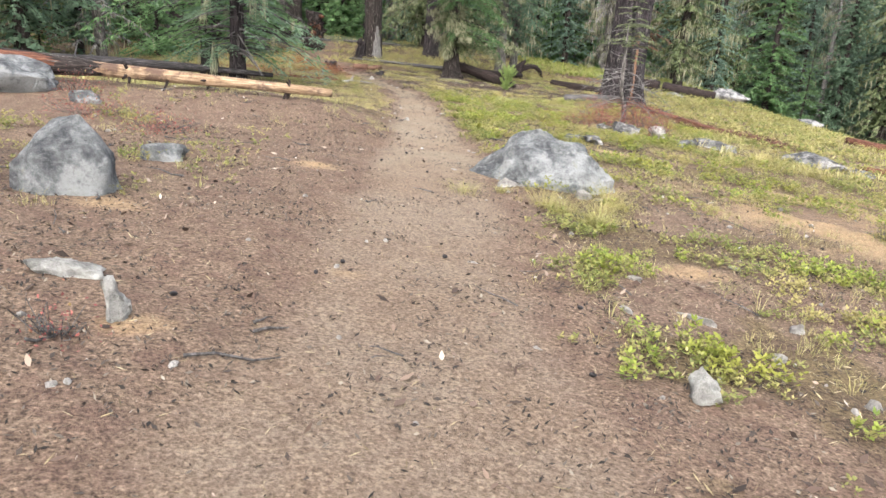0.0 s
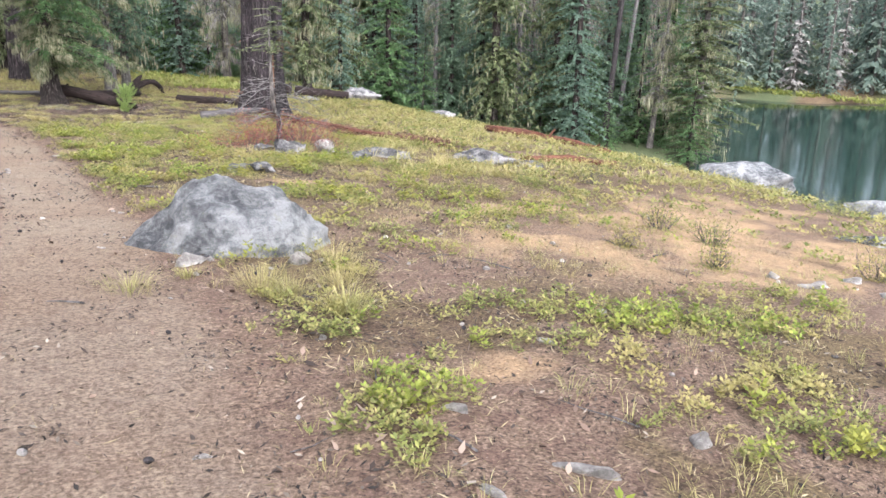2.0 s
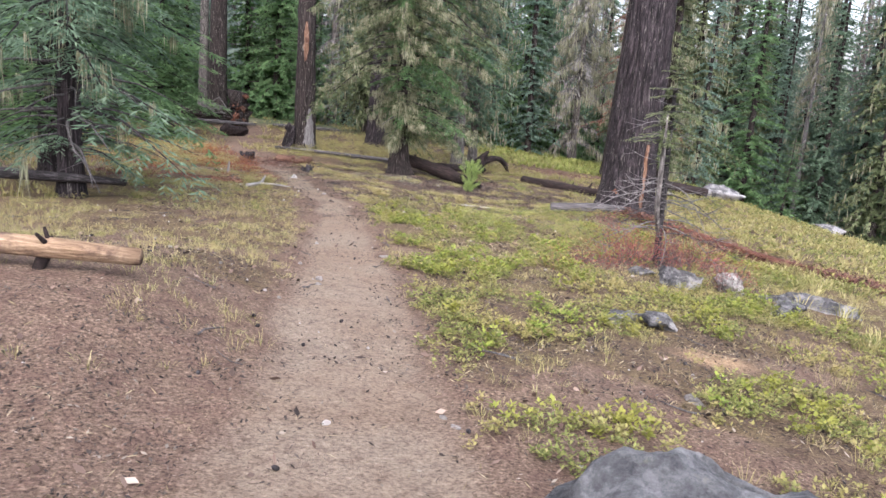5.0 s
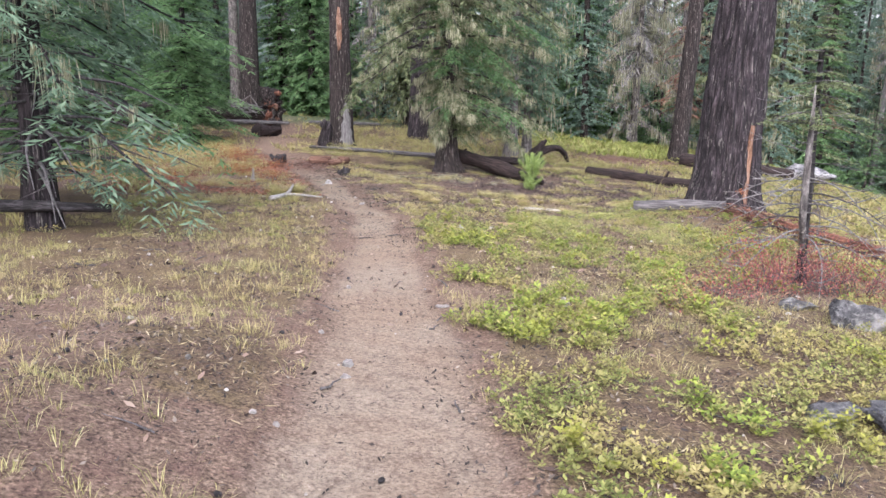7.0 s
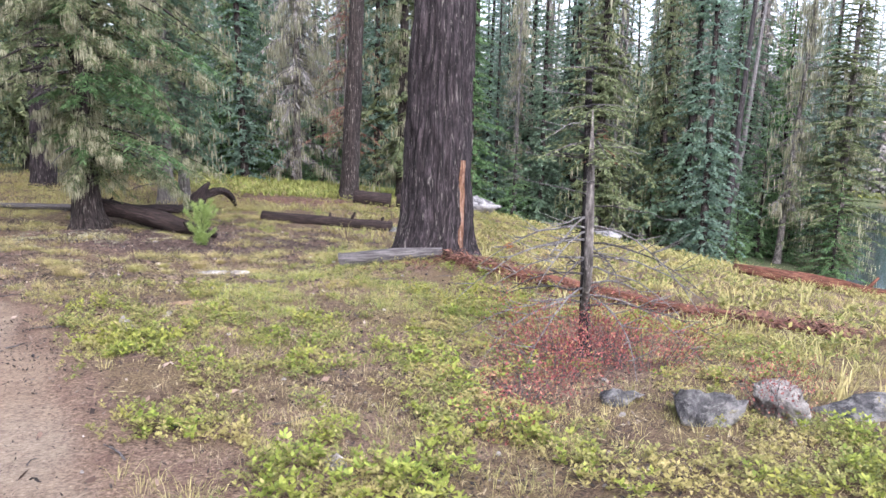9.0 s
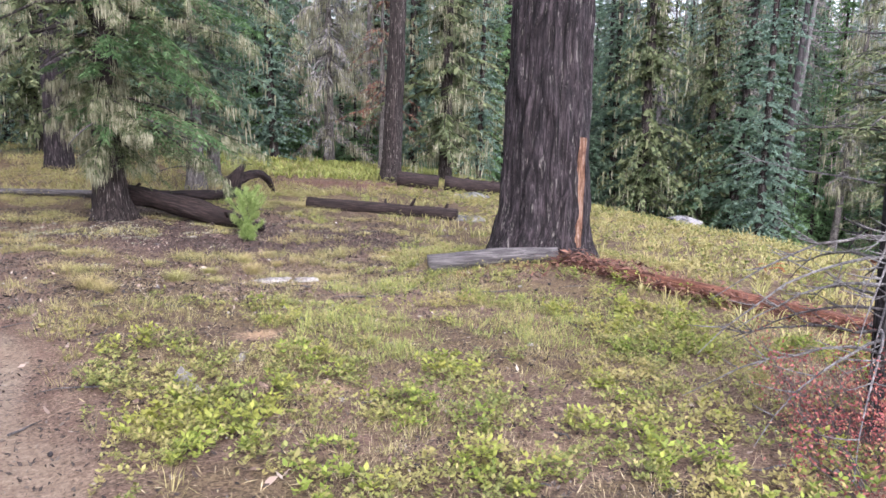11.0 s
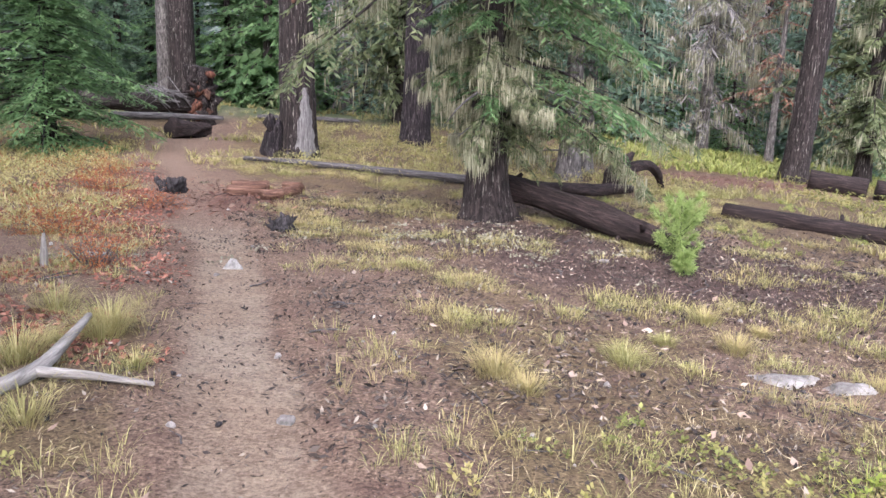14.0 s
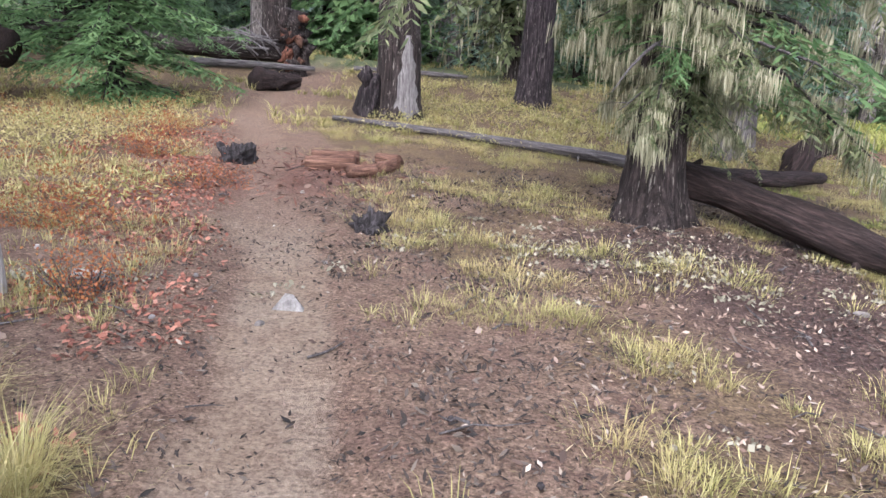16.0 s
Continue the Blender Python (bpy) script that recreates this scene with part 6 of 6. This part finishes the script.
for k, (x, y, r, h, n) in enumerate(((3.3, 17.1, 0.75, 0.55, 1500), (3.95, 16.85, 0.6, 0.5, 1000), (2.85, 16.55, 0.6, 0.25, 700), (3.95, 15.5, 0.32, 0.4, 500), (4.1, 17.6, 0.5, 0.45, 600), (2.35, 16.2, 0.4, 0.14, 260), (1.9, 15.6, 0.3, 0.12, 160),
                                     (-4.1, 9.2, 0.6, 0.14, 350), (-3.2, 8.7, 0.5, 0.12, 260), (-5.0, 10.8, 0.5, 0.16, 260), (-1.55, 3.0, 0.12, 0.07, 50))):
    red_bush(x, y, r, h, int(2.3 * n), 200 + k)
for k, (x, y, r, h, n) in enumerate(((-3.6, 25.0, 0.25, 0.2, 260), (-4.6, 26.6, 0.6, 0.12, 420), (-4.3, 28.3, 0.5, 0.12, 300), (-5.4, 29.8, 0.6, 0.18, 420), (-6.0, 31.5, 0.8, 0.2, 500))):
    red_bush(x, y, r, h, int(4.5 * n), 230 + k, RUST_LEAF, "orange-leaved low autumn shrub")


for k, (x, y, r, h) in enumerate(((5.87, 9.18, 0.22, 0.3), (6.0, 8.5, 0.26, 0.26), (6.97, 7.25, 0.24, 0.28), (4.7, 8.3, 0.14, 0.16), (5.1, 7.5, 0.16, 0.18), (11.6, 11.3, 0.6, 0.35), (7.6, 12.8, 0.4, 0.35))):
    red_bush(x, y, r, h, 900, 260 + k, SHRUB, "small grey-green bush with thin bare twigs")


def flat_bits(g, x, y, long, slim, tilt=0.25, lift=0.006):
    n = len(x)
    a = g.uniform(0, 2 * np.pi, n)
    way = unit(np.stack([np.cos(a), np.sin(a), g.normal(0, tilt, n)], 1))
    side = unit(np.cross(way, np.array([0, 0, 1.0]) + g.normal(0, tilt, (n, 3))))
    L = long * g.uniform(0.5, 1.5, n)
    b = np.stack([x, y, ground_z(x, y) + lift], 1) - way * (L * 0.5)[:, None]
    return kites(b, way, side, L, L * slim * g.uniform(0.6, 1.4, n))


def litter():
    g = np.random.default_rng(6)
    x, y = scatter(g, (-3.8, 3.8, 0.6, 30.0), 700, lambda x, y: (0.15 + 0.85 * smooth(fbm(x, y, 0.8, 103), 0.4, 0.6)) * (0.5 + 0.5 * (1 - covers(x, y)[0])) * (1 - 0.6 * covers(x, y)[1]))
    stuff("needle_litter", np_mesh("needle_litter", *flat_bits(g, x, y, 0.017, 0.22), CHIPS), "brown needles and bark chips on the ground", "litter")
    x, y = scatter(g, (-2.5, 5.0, 22.0, 30.0), 620, lambda x, y: np.clip(1.2 * covers(x, y)[3] + 0.25 * (x > -1), 0, 1))
    stuff("bark_chips", np_mesh("bark_chips", *flat_bits(g, x, y, 0.04, 0.3, 0.35, 0.01), CHIPS), "dark broken bark chips around the trees", "litter")
    x, y = scatter(g, (-0.8, 5.5, 2.0, 23.0), 330, lambda x, y: np.clip(covers(x, y)[1] * (1 - covers(x, y)[0]) * smooth(fbm(x, y, 0.6, 97), 0.42, 0.58), 0, 1))
    stuff("dark_litter", np_mesh("dark_litter", *flat_bits(g, x, y, 0.036, 0.3, 0.4, 0.008), DARK_CHIPS), "dark dead twigs and leaves between the shrubs", "litter")
    x, y = scatter(g, (-3.6, 4.0, 0.6, 31.0), 520, lambda x, y: np.clip(0.15 + 0.85 * smooth(fbm(x, y, 0.5, 99), 0.46, 0.6), 0, 1) * (0.6 + 0.4 * (1 - covers(x, y)[0])) * (1 - 0.6 * covers(x, y)[2]))
    stuff("dark_litter", np_mesh("dark_litter", *flat_bits(g, x, y, 0.029, 0.36, 0.45, 0.007), DARK_CHIPS), "small dark bark crumbs on the forest floor", "litter")
    x, y = scatter(g, (-3.2, 4.5, 21.5, 31.0), 330, lambda x, y: np.clip(smooth(fbm(x, y, 0.7, 101), 0.42, 0.58), 0, 1) * (1 - 0.9 * covers(x, y)[0]) * (1 - 0.6 * (x < trail_mid(y))))
    stuff("dark_litter", np_mesh("dark_litter", *flat_bits(g, x, y, 0.05, 0.28, 0.5, 0.012), DARK_CHIPS), "dark broken bark and dead twigs around the trees", "litter")
    cx, cy = scatter(g, (-5.5, 4.0, 22.5, 31.0), 20, lambda x, y: np.clip(1.1 * bell(x, y, -0.4, 27.1, 1.3, 0.9) + 1.2 * bell(x, y, -3.8, 25.2, 0.4, 0.2) + 0.01, 0, 1))
    x, y = (np.repeat(cx, 16) + g.normal(0, 0.055, 16 * len(cx))), (np.repeat(cy, 16) + g.normal(0, 0.04, 16 * len(cx)))
    stuff("lichen_flakes", np_mesh("lichen_flakes", *flat_bits(g, x, y, 0.034, 0.6, 0.8, 0.02), FLAKES), "fallen pale lichen flakes on the ground", "litter")
    x, y = scatter(g, (-6.5, -1.5, 22.5, 33.0), 700, lambda x, y: np.clip(1.4 * (1 - covers(x, y)[0]) * smooth(trail_mid(y) - x, 0.1, 0.8) * smooth(fbm(x, y, 0.8, 91), 0.38, 0.56) - 0.1, 0, 1))
    stuff("leaf_litter", np_mesh("leaf_litter", *flat_bits(g, x, y, 0.043, 0.5, 0.5, 0.012), LEAF_LITTER), "red-brown fallen leaves beside the trail", "litter")
    x, y = scatter(g, (-4.0, 6.0, 0.8, 24.0), 420, lambda x, y: np.clip(0.9 * covers(x, y)[1] + 0.5 * covers(x, y)[2] * (fbm(x, y, 0.5, 93) > 0.5), 0, 1) * (1 - covers(x, y)[0]))
    stuff("straw", np_mesh("straw", *flat_bits(g, x, y, 0.055, 0.08, 0.45, 0.012), STRAW), "dry straw-coloured grass on the ground", "litter")
    x, y = scatter(g, (-4.2, 4.2, 0.6, 12.0), 130, lambda x, y: (0.25 + 0.75 * smooth(fbm(x, y, 0.7, 131), 0.42, 0.58)) * (1 - 0.75 * covers(x, y)[0]))
    stuff("needle_litter", np_mesh("needle_litter", *flat_bits(g, x, y, 0.05, 0.07, 0.3, 0.008), STRAW), "pale dry needles and straws on brown litter", "litter")
    x, y = scatter(g, (-4.2, 3.5, 0.8, 30.0), 26, lambda x, y: (0.2 + 0.8 * smooth(fbm(x, y, 0.9, 132), 0.45, 0.6)) * (1 - 0.8 * covers(x, y)[0]))
    stuff("bark_chips", np_mesh("bark_chips", *flat_bits(g, x, y, 0.06, 0.4, 0.5, 0.014), CHIPS), "broken pieces of bark on the forest floor", "litter")
    t = g.random(5200)
    x = np.interp(t, [0, 0.3, 0.6, 0.8, 1], [4.5, 5.2, 5.85, 6.6, 7.3]) + g.normal(0, 0.17, 5200)
    y = np.interp(t, [0, 0.3, 0.6, 0.8, 1], [22.2, 21.1, 19.6, 18.4, 17.5]) + g.normal(0, 0.15, 5200)
    x2, y2 = scatter(g, (2.5, 10.0, 34.4, 38.6), 90, lambda x, y: covers(x, y)[4])
    x3, y3 = scatter(g, (-4.6, -2.2, 27.8, 31.4), 160, lambda x, y: covers(x, y)[4])
    x4, y4 = 4.7 + g.normal(0, 0.75, 800), 22.2 + g.normal(0, 0.3, 800)
    v, f = flat_bits(g, np.concatenate([x, x2, x3, x4]), np.concatenate([y, y2, y3, y4]), 0.11, 0.16, 0.3, 0.03)
    n = 5200
    v = v.reshape(-1, 4, 3)
    v[:n, :, 2] += (g.random(n) * 0.17 * np.exp(-g.random(n)))[:, None]
    stuff("red_splinters", np_mesh("red_splinters", v.reshape(-1, 3), f, SPLINTERS), "red rotten wood splinters strewn along a log", "litter")
    limbs = []
    for k in range(330):
        x, y = g.uniform(-4.5, 5.0), g.uniform(1.0, 31.0)
        if abs(x - trail_mid(y)) < 0.6 * trail_half(y) and g.random() < 0.8:
            continue
        a, L = g.uniform(0, np.pi), g.uniform(0.08, 0.42)
        s = np.linspace(-0.5, 0.5, 4)
        px, py = x + s * L * math.cos(a) + g.normal(0, 0.01, 4), y + s * L * math.sin(a) + g.normal(0, 0.01, 4)
        limbs.append(tube(np.stack([px, py, ground_z(px, py) + 0.008 + 0.02 * g.random(4)], 1), (0.003 + 0.006 * g.random()) * np.array([1, 0.9, 0.7, 0.4]), 5))
    stuff("twigs", limb_mesh("twigs", limbs, DEAD_GREY), "small fallen grey twigs", "litter")
    limbs = []
    for k in range(150):
        x, y = g.uniform(-3.5, 4.0), g.uniform(1.2, 30.0)
        a = g.uniform(0, 2 * np.pi)
        s = np.array([-0.5, -0.3, 0.0, 0.3, 0.5]) * 0.038
        px, py = x + s * math.cos(a), y + s * math.sin(a)
        limbs.append(tube(np.stack([px, py, np.full(5, gz(x, y) + 0.014)], 1), np.array([0.005, 0.011, 0.013, 0.010, 0.003]), 7, 0.3, k))
    stuff("cones", limb_mesh("cones", limbs, CHAR), "small dark fallen fir cones", "litter")
    limbs = []
    for k in range(420):
        x, y = g.uniform(-4.5, 7.0), g.uniform(0.8, 30.0)
        r = 0.006 + 0.016 * g.random() ** 2
        s = np.array([-1, -0.6, 0.0, 0.6, 1]) * r * g.uniform(0.9, 1.6)
        a = g.uniform(0, 2 * np.pi)
        limbs.append(tube(np.stack([x + s * math.cos(a), y + s * math.sin(a), np.full(5, gz(x, y) + 0.3 * r)], 1), r * np.array([0.3, 0.8, 1, 0.75, 0.3]), 6, 0.3, k))
    stuff("pebbles", limb_mesh("pebbles", limbs, STONE), "small pale pebbles scattered on the ground", "pebbles")


litter()


def grass_clump(x, y, blades, height, seed):
    """One bigger clump of arching grass."""
    g = np.random.default_rng(seed)
    v, f = tufts(g, np.full(1, x), np.full(1, y), 6 * blades, 0.8 * height, 0.4, 0.0028)
    ob = new("grass_clump", np_mesh("grass_clump", v - np.array([x, y, gz(x, y)]), f, GRASS))
    ob.location = (x, y, gz(x, y))
    tagged(ob, "arching clump of yellow-green grass on bare litter", "grass clump", "grass clumps")


for k, (x, y, n, h) in enumerate(((-0.47, 22.68, 60, 0.24), (-0.33, 22.43, 46, 0.2), (0.40, 23.29, 50, 0.17), (0.81, 23.77, 60, 0.18), (1.31, 24.43, 70, 0.2), (1.30, 23.72, 60, 0.2), (1.67, 24.19, 60, 0.2), (-3.04, 22.54, 70, 0.3),
                                   (-2.80, 23.02, 60, 0.26), (-2.39, 22.46, 40, 0.22), (-2.80, 23.21, 80, 0.34), (-2.98, 22.84, 50, 0.24), (0.38, 23.1, 40, 0.16), (1.07, 7.14, 40, 0.22), (0.93, 7.3, 30, 0.2), (1.32, 6.69, 50, 0.24),
                                   (0.15, 7.45, 24, 0.15), (1.47, 7.31, 36, 0.2), (1.62, 7.85, 40, 0.22), (0.55, 7.75, 26, 0.16), (-3.3, 23.6, 50, 0.24), (-2.6, 21.7, 40, 0.2))):
    grass_clump(x, y, n, h, 300 + k)
